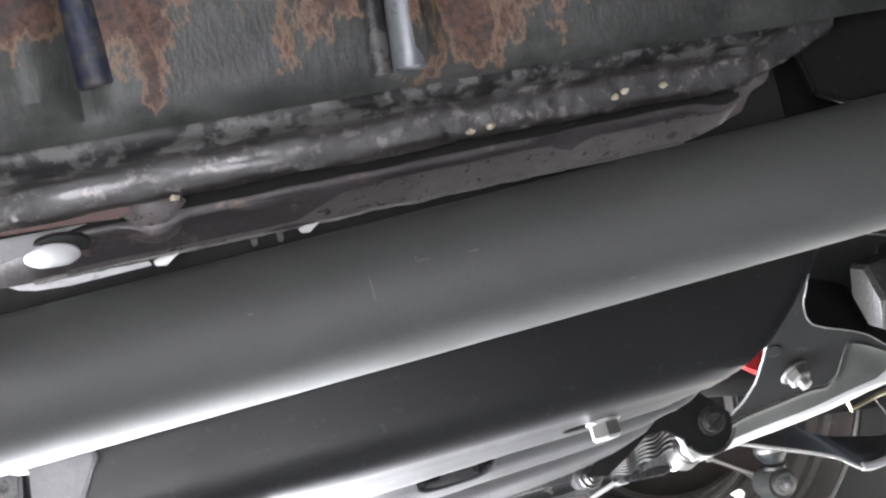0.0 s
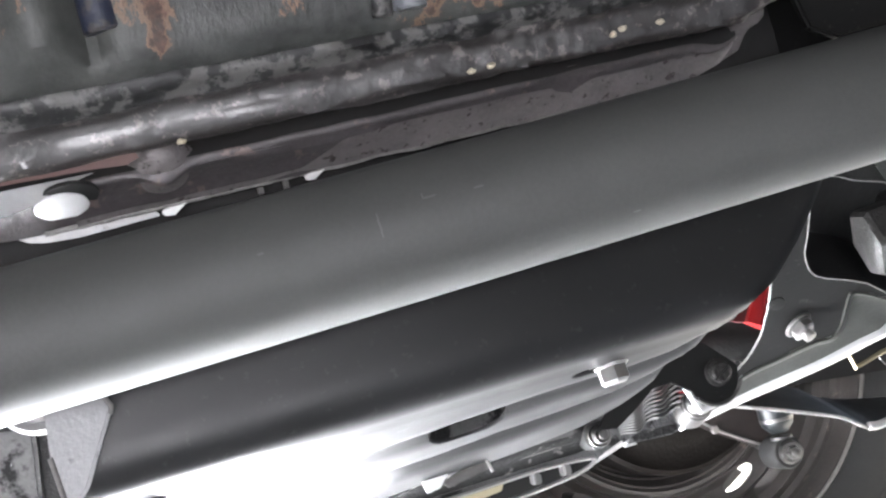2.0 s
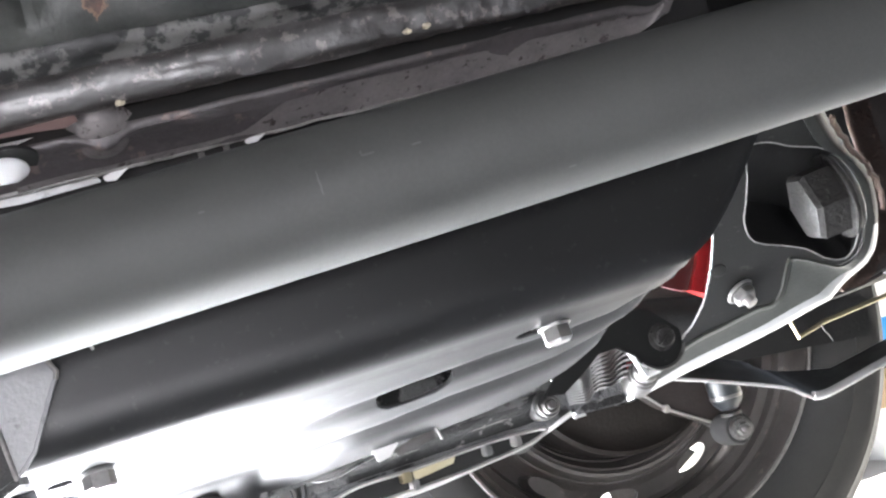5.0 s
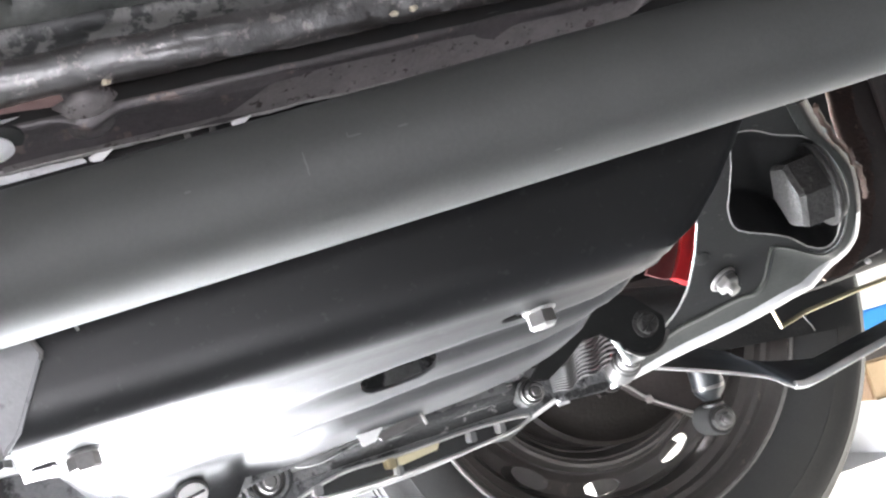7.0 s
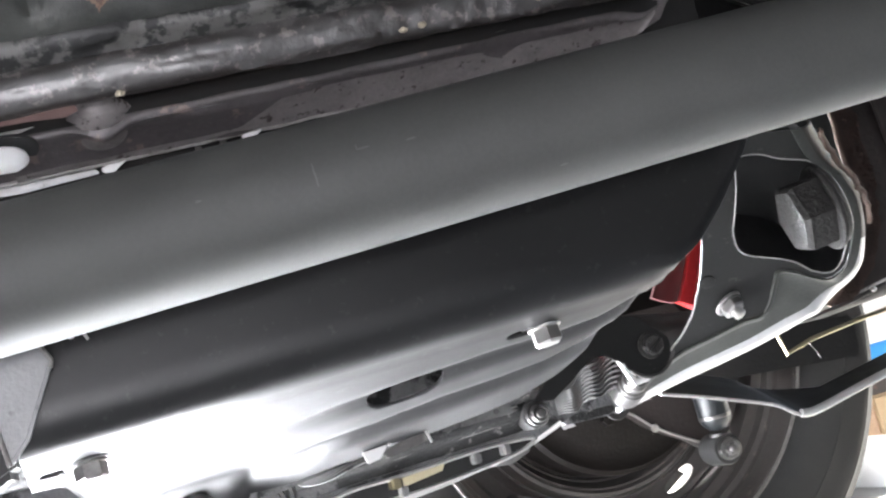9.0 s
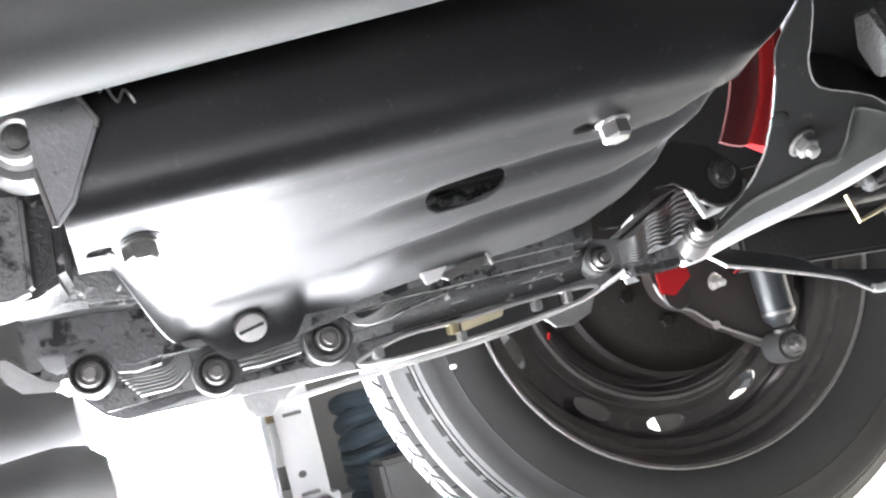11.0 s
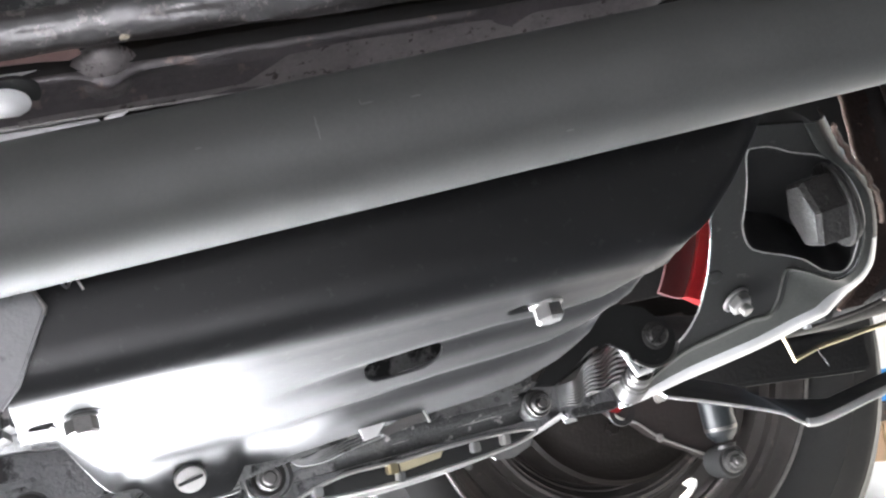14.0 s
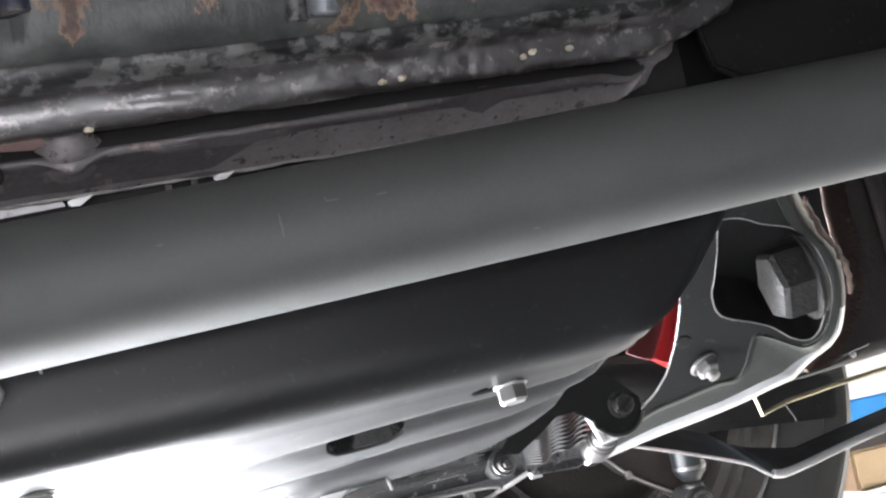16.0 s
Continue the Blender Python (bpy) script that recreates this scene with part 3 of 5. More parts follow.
# ---- the long tube ----
def exhaust_tube():
    d = Vector((1, -0.05, 0.0657)).normalized()
    a = Vector((0.0583, 0.3479, 0.3588)) + d * (-0.115)
    t = thing("exhaust_tube", a, "long satin black round tube under the chassis", "tube")
    r = 0.0223
    part("pipe", lathe(bmesh.new(), a, d, [(r - 0.002, 0.02), (r - 0.002, 0), (r - 0.001, -0.0006), (r, 0.0004), (r, 0.75), (r - 0.003, 0.75)], 72), TUBE_GREY, t)
    part("end_ring", lathe(bmesh.new(), a, d, [(r - 0.0024, 0.006), (r - 0.0024, -0.0004), (r - 0.0014, -0.0010), (r - 0.0004, -0.0002), (r - 0.0012, 0.004)], 72), STEEL, t, "bare cut end of the tube")
    _, u, v = frame_of(d)
    for along, deg, w, h in ((0.1217, -2, 0.0007, 0.0075), (0.1385, -13, 0.0045, 0.0007), (0.1365, -15, 0.0006, 0.002), (0.1537, -10, 0.0035, 0.0007), (0.2015, 46, 0.003, 0.0007), (0.0864, -6, 0.002, 0.0008)):
        q0, dq = radians(deg), h / r / 2
        bm = bmesh.new()
        rows = []
        for k in range(7):
            q = q0 - dq + 2 * dq * k / 6
            half = w / 2 * (0.35 + 0.65 * math.sin(math.pi * (k + 0.5) / 7))
            rows.append([bm.verts.new(a + d * (along + e * half + 0.0001 * math.sin(k * 2.1)) + (u * math.cos(q) + v * math.sin(q)) * (r + 0.00012)) for e in (-1, 1)])
        for p, g in zip(rows, rows[1:]):
            bm.faces.new((p[0], p[1], g[1], g[0]))
        part("scuff", bm, SCUFF, t, "faint pale scuff")
    return t


exhaust_tube()


# ---- black engine cover ----
LIFT = [(-1.0, 0.0), (0.198, 0.0), (0.2055, 0.002), (0.217, 0.0106), (0.2288, 0.0208), (0.2416, 0.0345), (0.2565, 0.0520), (0.275, 0.079), (0.4, 0.2)]


def lift(x):
    """How far the cover's lower front edge rises towards its end."""
    return next(a + (b - a) * (x - xa) / (xb - xa) for (xa, a), (xb, b) in zip(LIFT, LIFT[1:]) if xa <= x <= xb)


REAR = [(-0.050, 0.4180, 0.292), (-0.028, 0.418, 0.292), (-0.020, 0.458, 0.280), (-0.012, 0.497, 0.268), (0.02, 0.505, 0.268), (0.048, 0.505, 0.269), (0.09, 0.500, 0.272), (0.125, 0.500, 0.274),
        (0.15, 0.502, 0.276), (0.17, 0.498, 0.279), (0.184, 0.479, 0.285), (0.192, 0.452, 0.2935), (0.197, 0.420, 0.3006), (0.200, 0.408, 0.3047), (0.2055, 0.404, 0.3086), (0.217, 0.403, 0.3180), (0.2288, 0.403, 0.3287), (0.2416, 0.403, 0.3430), (0.2565, 0.403, 0.3610), (0.275, 0.40, 0.385)]


def rear_at(x):
    for (xa, ya, za), (xb, yb, zb) in zip(REAR, REAR[1:]):
        if xa <= x <= xb:
            k = (x - xa) / (xb - xa)
            return ya + k * (yb - ya), za + k * (zb - za)
    return REAR[-1][1:]


EDGE = [(-0.05, 0.270), (-0.0104, 0.270), (-0.002, 0.2692), (0.002, 0.2645), (0.0075, 0.2575), (0.0158, 0.2567), (0.036, 0.2586), (0.0425, 0.2685), (0.059, 0.2680), (0.0955, 0.2715), (0.2, 0.275)]


GROOVE_A = [(-0.1, 0.434), (0.0443, 0.434), (0.083, 0.434), (0.119, 0.430), (0.139, 0.4285), (0.166, 0.430), (0.184, 0.426), (0.197, 0.412), (0.21, 0.40), (0.4, 0.40)]
GROOVE_B = [(-0.1, 0.472), (0.063, 0.472), (0.093, 0.471), (0.122, 0.4655), (0.149, 0.466), (0.170, 0.464), (0.184, 0.453), (0.194, 0.438), (0.20, 0.41), (0.4, 0.41)]


def groove(line, x):
    """Where a pressed groove of the cover runs, across it, at x."""
    return next(a + (b - a) * (x - xa) / (xb - xa) for (xa, a), (xb, b) in zip(line, line[1:]) if xa <= x <= xb)


def upright(x, f, c2):
    """The cover's rear end, rolled down to an upright wall with a scalloped lower edge."""
    low = next(za + (zb - za) * (x - xa) / (xb - xa) for (xa, za), (xb, zb) in zip(EDGE, EDGE[1:]) if xa <= x <= xb)
    ym, zm = 0.484, 0.2805 + 0.03 * (x - 0.02)
    if f < 0.55:
        g = f / 0.55
        return c2[0] + (ym - c2[0]) * g, c2[1] + (zm - c2[1]) * g
    g = (f - 0.55) / 0.45
    return ym + 0.024 * math.sin(g * math.pi / 2), zm - (zm - low) * (1 - math.cos(g * math.pi / 2))


def engine_cover():
    t = thing("engine_cover", (0.1, 0.42, 0.3), "gloss black pressed steel engine cover with an oval hole", "engine cover")
    bm = bmesh.new()
    top = []
    nv = 30
    xs = [-0.038 + 0.0026 * k for k in range(121)]
    for x in xs:
        s = 0.04 * (x - 0.05)
        L = lift(x)
        ry, rz = rear_at(x)
        c1 = (0.3845, 0.3085 + s + L - 0.0052 * min(1.0, max(0.0, (x - 0.195) / 0.02)))
        c2 = (min(0.404, ry - 0.002), 0.3015 + s + L)
        # the wide bend tightens to a sharp one at the rising end
        e = min(1.0, max(0.0, (x - 0.180) / 0.025))
        bend = [(0.3849 - 0.0006 * e, c1[1] + 0.0050 - 0.0010 * e), (0.3860 - 0.0015 * e, c1[1] + 0.0017 * (1 - e)), (0.3882 - 0.0014 * e, c1[1] - 0.0012 + 0.0006 * e)]
        col = [(0.392, 0.47), (0.389, max(0.38, c1[1] + 0.026)), (0.386, max(0.345 + L * 0.4, c1[1] + 0.018)), (0.3845, c1[1] + 0.0130), (0.3845 - 0.0001 * e, c1[1] + 0.0088), *bend, (0.392, c1[1] * 0.47 + c2[1] * 0.53), (0.398, c1[1] * 0.33 + c2[1] * 0.67), c2]
        for k in range(1, nv + 1):
            f = k / nv
            y = c2[0] + (ry - c2[0]) * f
            z = c2[1] + (rz - c2[1]) * f
            for yg, begin, w, h in ((groove(GROOVE_A, x), 0.044, 0.0055, 0.0038), (groove(GROOVE_B, x), 0.062, 0.0065, 0.0044)):
                start = 1 / (1 + math.exp(-(x - begin) / 0.004))
                z += h * start * math.exp(-((y - yg) / w) ** 2) * max(0.0, min(1.0, (0.206 - x) / 0.012))
            wall = 1 / (1 + math.exp((x - 0.066) / 0.0095)) / (1 + math.exp(-(x + 0.0140) / 0.0035))
            if wall > 0.004:
                yw, zw = upright(x, f, c2)
                y, z = y + (yw - y) * wall, z + (zw - z) * wall
            col.append((y, z))
        top.append([bm.verts.new((x, y, z)) for y, z in col])
    for a, b in zip(top, top[1:]):
        for k in range(len(a) - 1):
            bm.faces.new((a[k], b[k], b[k + 1], a[k + 1]))
    bmesh.ops.recalc_face_normals(bm, faces=bm.faces)
    bmesh.ops.solidify(bm, geom=bm.faces[:], thickness=0.0012)
    hole = bmesh.new()
    ring = [(0.103 + 0.0158 * math.cos(q), 0.4365 + 0.0088 * math.sin(q) - 0.12 * 0.0158 * math.cos(q), 0.26) for q in (2 * math.pi * k / 48 for k in range(48))]
    slab(hole, ring, (0, 0, 0.07))
    slots = []
    for cx, cy, rx, ry in ((0.147, 0.4095, 0.0075, 0.003), (-0.0302, 0.4085, 0.0042, 0.0018)):
        c = bmesh.new()
        ring = [(cx + rx * math.cos(q), cy + ry * math.sin(q), 0.27) for q in (2 * math.pi * k / 24 for k in range(24))]
        slab(c, ring, (0, 0, 0.06))
        slots.append(c)
    bm = cut(bm, [hole, *slots])
    part("pressing", bm, BLACK_GLOSS, t, angle=80)
    # added black plate keeps the inside of the oval hole dark
    part("hole_shade_plate", block(bmesh.new(), (0.103, 0.442, 0.3125), (0.060, 0.044, 0.002), 0.0005), DARK, t, "black plate added for the dark inside the oval hole")
    ax = Vector((0.03, -0.16, -0.98))
    head = bolt_in(t, (0.1565, 0.4125, 0.3040), ax, 0.0102, 0.0062, STEEL, 0.0070, 0.0022, turn=12)
    part("flat_washer", washer(bmesh.new(), (0.1565, 0.4125, 0.3052), ax, 0.0088, 0.0014), NUT_STEEL, head)
    bolt_in(t, (-0.0178, 0.4130, 0.2966), ax, 0.010, 0.0055, NUT_STEEL, 0.0068, 0.0016, turn=25)
    # dark ring added for the shaded recess behind the left bolt
    part("recess_ring", lathe(bmesh.new(), (-0.0172, 0.4112, 0.2978), ax, [(0, 0), (0.0078, 0), (0.0086, 0.0010), (0.0080, 0.0018), (0, 0.0020)], 32), RUBBER, t, "dark ring in place of the recess round the bolt")
    return t


engine_cover()


# ---- crankcase and finned sump ----
def crankcase():
    t = thing("engine_crankcase", (0.08, 0.58, 0.26), "oily cast alloy crankcase with cooling fins and bolted flange", "engine")
    core = bmesh.new()
    block(core, (0.06, 0.63, 0.335), (0.27, 0.14, 0.13), 0.006)
    part("case_core", core, DARK_ALLOY, t)
    # lower flange, a long plate with rounded lugs
    bm = bmesh.new()
    y = 0.592
    low = [(-0.0600, 0.272), (-0.0560, 0.2600), (-0.0480, 0.2510), (-0.0384, 0.2465), (-0.010, 0.2468), (0.0143, 0.2444), (0.040, 0.2432), (0.0769, 0.2424), (0.1411, 0.2436), (0.185, 0.2478), (0.2008, 0.2498), (0.223, 0.2569), (0.24, 0.262)]
    up = [(0.24, 0.272), (0.222, 0.276), (0.210, 0.279), (0.198, 0.271), (0.185, 0.264), (0.10, 0.2585), (0.078, 0.262), (0.062, 0.274), (0.047, 0.263), (0.020, 0.2605), (0.006, 0.272), (-0.008, 0.2605), (-0.03, 0.262), (-0.041, 0.2745), (-0.052, 0.284), (-0.0595, 0.280)]
    slab(bm, [(x, y, z) for x, z in low + up], (0, 0.02, 0), bevel=0.0012)
    part("flange", bm, STONE, t)
    # paler alloy strip paints the light on the downward edge of the flange
    part("sole", slab(bmesh.new(), [(-0.0384, 0.588, 0.2466), (0.0143, 0.588, 0.2446), (0.040, 0.588, 0.2434), (0.072, 0.588, 0.2428), (0.070, 0.588, 0.2475), (0.045, 0.588, 0.2500), (0.012, 0.588, 0.2500), (-0.010, 0.588, 0.2490)], (0, 0.004, 0), bevel=0.0008), ALLOY, t, "pale lower strip, painted for the light on it")
    part("pocket", slab(bmesh.new(), [(0.0471, 0.5875, 0.2731), (0.0438, 0.5875, 0.2545), (0.0515, 0.5875, 0.2475), (0.0680, 0.5875, 0.2520), (0.0705, 0.5875, 0.2662), (0.063, 0.5875, 0.274)], (0, 0.004, 0), bevel=0.001), DARK_ALLOY, t)
    part("ear", slab(bmesh.new(), [(0.0150, 0.603, 0.246), (0.0166, 0.603, 0.2370), (0.0200, 0.603, 0.2325), (0.0280, 0.603, 0.2318), (0.033, 0.603, 0.237), (0.044, 0.603, 0.243)], (0, 0.004, 0), bevel=0.001), ALLOY, t)
    # thin stacked fins that curl up round the studs
    part("fin_base", slab(bmesh.new(), [(-0.046, 0.584, 0.2520), (0.094, 0.584, 0.2560), (0.094, 0.584, 0.2900), (-0.046, 0.584, 0.2900)], (0, 0.012, 0)), DARK_ALLOY, t)
    for k in range(7):
        line = [(-0.0380 + 0.0013 * k, 0.5795, 0.2665 - 0.0018 * k), (-0.0254 + 0.0008 * k, 0.5780, 0.2650 - 0.0016 * k), (-0.0153 + 0.0002 * k, 0.5780, 0.2655 - 0.0016 * k), (-0.0101 + 0.0004 * k, 0.5790, 0.2692 - 0.0015 * k), (-0.0057 + 0.0001 * k, 0.5800, 0.2727 - 0.0013 * k)]
        part("fin", sweep(bmesh.new(), smooth_path(line, 5), 0.0008, 6, flat=2.2, up=(0, 1, 0)), ALLOY, t)
    for k in range(7):
        line = [(0.0655 + 0.0015 * k, 0.5760, 0.2745 - 0.0008 * k), (0.0705 + 0.0010 * k, 0.5745, 0.2676 - 0.0004 * k), (0.0759 + 0.0012 * k, 0.5735, 0.2628 + 0.0005 * k), (0.0876 + 0.0010 * k, 0.5735, 0.2620 + 0.0014 * k), (0.1011 + 0.0005 * k, 0.5745, 0.2648 + 0.0017 * k), (0.1225, 0.5760, 0.2682 + 0.0015 * k)]
        part("fin", sweep(bmesh.new(), smooth_path(line, 5), 0.0007, 6, flat=2.0, up=(0, 1, 0)), ALLOY, t)
    for k in range(4):
        line = [(0.012 + 0.002 * k, 0.579, 0.2625 - 0.0021 * k), (0.028, 0.578, 0.2618 - 0.0020 * k), (0.046, 0.579, 0.2632 - 0.0020 * k)]
        part("fin", sweep(bmesh.new(), smooth_path(line, 5), 0.0007, 6, flat=2.0, up=(0, 1, 0)), ALLOY, t)
    # dark side casting with a ledge, beyond the fins
    bm = bmesh.new()
    prof = [(0.5600, 0.2890), (0.5640, 0.2800), (0.5660, 0.2745), (0.5700, 0.2722), (0.5760, 0.2706), (0.5765, 0.2672), (0.5800, 0.2630), (0.5862, 0.2600), (0.5880, 0.2560), (0.6000, 0.2540), (0.6000, 0.2890)]
    sheet_along(bm, [0.072 + 0.0022 * k for k in range(60)], lambda x: [(x, y + 0.004 * math.exp(-((x - 0.2105) / 0.012) ** 2) + noise.noise(Vector((x * 90, y * 60, 4))) * 0.0009, z + 0.03 * (x - 0.1) + noise.noise(Vector((x * 60, z * 90, 6))) * 0.0008) for y, z in prof], True)
    part("side_casting", bm, OILY_BLACK, t, "shiny oil-black side casting", 50)
    for x, w in ((0.108, 0.018), (0.158, 0.022)):
        part("worn_patch", slab(bmesh.new(), [(x, 0.5748, 0.2688 + 0.03 * (x - 0.1)), (x + w, 0.5748, 0.2692 + 0.03 * (x - 0.1)), (x + w * 0.85, 0.5742, 0.2718 + 0.03 * (x - 0.1)), (x + w * 0.2, 0.5742, 0.2712 + 0.03 * (x - 0.1))], (0, 0.003, 0), bevel=0.0004), STONE, t)
    for k in range(5):
        line = [(0.074 + 0.0064 * i, 0.5755 + 0.0018 * k + noise.noise(Vector((i * 0.4, k, 2))) * 0.0005, 0.2700 - 0.0019 * k + 0.03 * (0.0064 * i - 0.026) + noise.noise(Vector((i * 0.3, k, 7))) * 0.0006) for i in range(20)]
        part("ledge_line", sweep(bmesh.new(), line, 0.0005, 6), RAW_EDGE, t, "thin worn casting line")
    # lugs with nuts
    for x, front, z, r in ((0.2051, 0.5765, 0.2662, 0.0062), (0.060, 0.5745, 0.260, 0.0104), (0.0053, 0.5745, 0.2575, 0.0092), (-0.0485, 0.5545, 0.2688, 0.0076)):
        part("lug", lathe(bmesh.new(), (x, 0.605, z), (0, -1, 0), [(r + 0.0022, 0), (r + 0.0022, 0.585 - front), (r + 0.0016, 0.6048 - front), (r + 0.0008, 0.6052 - front), (r, 0.6030 - front), (0, 0.6025 - front)], 40), DARK_ALLOY, t)
        base = Vector((x, front + (0.0005 if r < 0.007 else 0.0045), z))
        s = 0.78 if r < 0.007 else 1.0
        part("washer", lathe(bmesh.new(), base, (0, -1, 0), [(0.006 * s, 0), (0.0084 * s, 0), (0.0086 * s, 0.0034), (0.0080 * s, 0.0042), (0.0064 * s, 0.0030)], 36), NUT_STEEL, t, "dished steel washer")
        nut = part("nut", lathe(bmesh.new(), base, (0, -1, 0), [(0, 0), (0.0066 * s, 0), (0.0066 * s, 0.0030), (0.0060 * s, 0.0072), (0.0052 * s, 0.0080), (0.0040 * s, 0.0076), (0.0040 * s, 0.0064), (0, 0.0064)], 30), DARK_STEEL, t)
        part("stud_end", lathe(bmesh.new(), base, (0, -1, 0), [(0, 0.006), (0.0034 * s, 0.006), (0.0034 * s, 0.0086), (0.0028 * s, 0.0092), (0, 0.0092)], 20), DARK_STEEL, nut)
    # slotted plug in the lower front
    c = Vector((0.0193, 0.5035, 0.2690))
    ax = Vector((0, -0.85, -0.52)).normalized()
    bm = lathe(bmesh.new(), c, ax, [(0, 0), (0.0068, 0), (0.0068, 0.002), (0.0061, 0.0032), (0, 0.0036)], 36)
    screw = part("plug_screw", bm, STEEL, t, "slotted round steel plug")
    # raised dark bar paints the shade of the screw slot
    part("slot", block(bmesh.new(), c + ax * 0.0034, (0.0108, 0.0014, 0.0008), 0.0002, ax.to_track_quat("Z", "X").to_matrix().to_4x4() @ pose(0, 0, 0, 0, 0, 104)), DARK, screw)
    # housing behind the plug
    bm = bmesh.new()
    slab(bm, [(-0.012, 0.512, 0.300), (-0.010, 0.520, 0.268), (0.004, 0.522, 0.266), (0.012, 0.526, 0.2585), (0.022, 0.527, 0.2575), (0.05, 0.525, 0.263), (0.085, 0.522, 0.268), (0.13, 0.52, 0.2740), (0.165, 0.515, 0.284), (0.165, 0.51, 0.31)], (0, 0.055, 0.012), bevel=0.002)
    part("sump_wall", bm, DARK_ALLOY, t)
    return t


crankcase()


def sump_tray():
    """The bright edge of the long slot-shaped tray under the flange."""
    t = thing("sump_tray", (0.14, 0.6, 0.248), "bright steel strainer tray with folded tabs under the crankcase", "sump tray")
    loop = smooth_path([(0.073, 0.5885, 0.2455), (0.0977, 0.5875, 0.2529), (0.1283, 0.5875, 0.2535), (0.1731, 0.5875, 0.2555), (0.2037, 0.5875, 0.2540), (0.1903, 0.5875, 0.2480), (0.1411, 0.5875, 0.2437), (0.095, 0.5875, 0.2430)], 6, True)
    part("rim", sweep(bmesh.new(), loop, 0.0011, 8, True, up=(0, 1, 0)), STEEL, t)
    bm = bmesh.new()
    slab(bm, [p + Vector((0, 0.004, 0)) for p in loop], (0, 0.06, 0.0))
    # dark fill paints the shade inside the tray
    part("inside", bm, DARK, t)
    for x, z, w, m in ((0.084, 0.2478, 0.005, ALLOY), (0.124, 0.2505, 0.0055, YELLOW_ZINC), (0.1275, 0.2455, 0.004, ALLOY), (0.170, 0.2515, 0.0045, ALLOY), (0.187, 0.2518, 0.0045, STEEL)):
        bm = block(bmesh.new(), (x, 0.5885, z), (w, 0.006, 0.0055), 0.0007, pose(0, 0, 0, 0, 4, 12))
        part("tab", bm, m, t)
    bm = slab(bmesh.new(), [(0.128, 0.5865, 0.2525), (0.152, 0.5865, 0.2537), (0.150, 0.5865, 0.2505), (0.128, 0.5865, 0.2478)], (0, 0.002, 0))
    part("blade", bm, YELLOW_ZINC, t, "yellow zinc-plated tongue")
    bm = bmesh.new()
    sweep(bm, smooth_path([(0.032, 0.600, 0.2365), (0.09, 0.6, 0.2395), (0.145, 0.6, 0.2418), (0.197, 0.597, 0.2490), (0.222, 0.5875, 0.2578)], 8), 0.0014, 8, flat=0.5, up=(0, 1, 0))
    part("lower_edge", bm, STEEL, t)
    bm = slab(bmesh.new(), [(0.196, 0.66, 0.247), (0.203, 0.66, 0.2395), (0.214, 0.66, 0.2385), (0.226, 0.66, 0.243), (0.231, 0.66, 0.252), (0.214, 0.66, 0.256)], (0, 0.003, 0), bevel=0.0008)
    part("ear", bm, NUT_STEEL, t)
    return t


sump_tray()


def cover_tabs():
    t = thing("retaining_clip", (0.1055, 0.498, 0.2758), "bent bright steel retaining clip on the engine cover", "clip")
    bm = slab(bmesh.new(), [(0.0920, 0.4950, 0.2731), (0.0975, 0.4950, 0.2751), (0.1065, 0.4950, 0.2756), (0.0995, 0.4950, 0.2681), (0.0935, 0.4950, 0.2671)], (0, 0.002, 0), bevel=0.0005)
    part("fold", bm, BRIGHT_STEEL, t)
    bm = slab(bmesh.new(), [(0.0995, 0.4957, 0.2701), (0.1215, 0.4957, 0.2756), (0.1235, 0.4957, 0.2706), (0.1035, 0.4957, 0.2671)], (0, 0.002, 0), bevel=0.0005)
    part("tongue", bm, DARK_STEEL, t)
    sweep_pts = [(0.1210, 0.4940, 0.2771), (0.1225, 0.4940, 0.2731), (0.1235, 0.4940, 0.2691)]
    part("lip", sweep(bmesh.new(), sweep_pts, 0.0007, 6), STEEL, t)
    return t


cover_tabs()


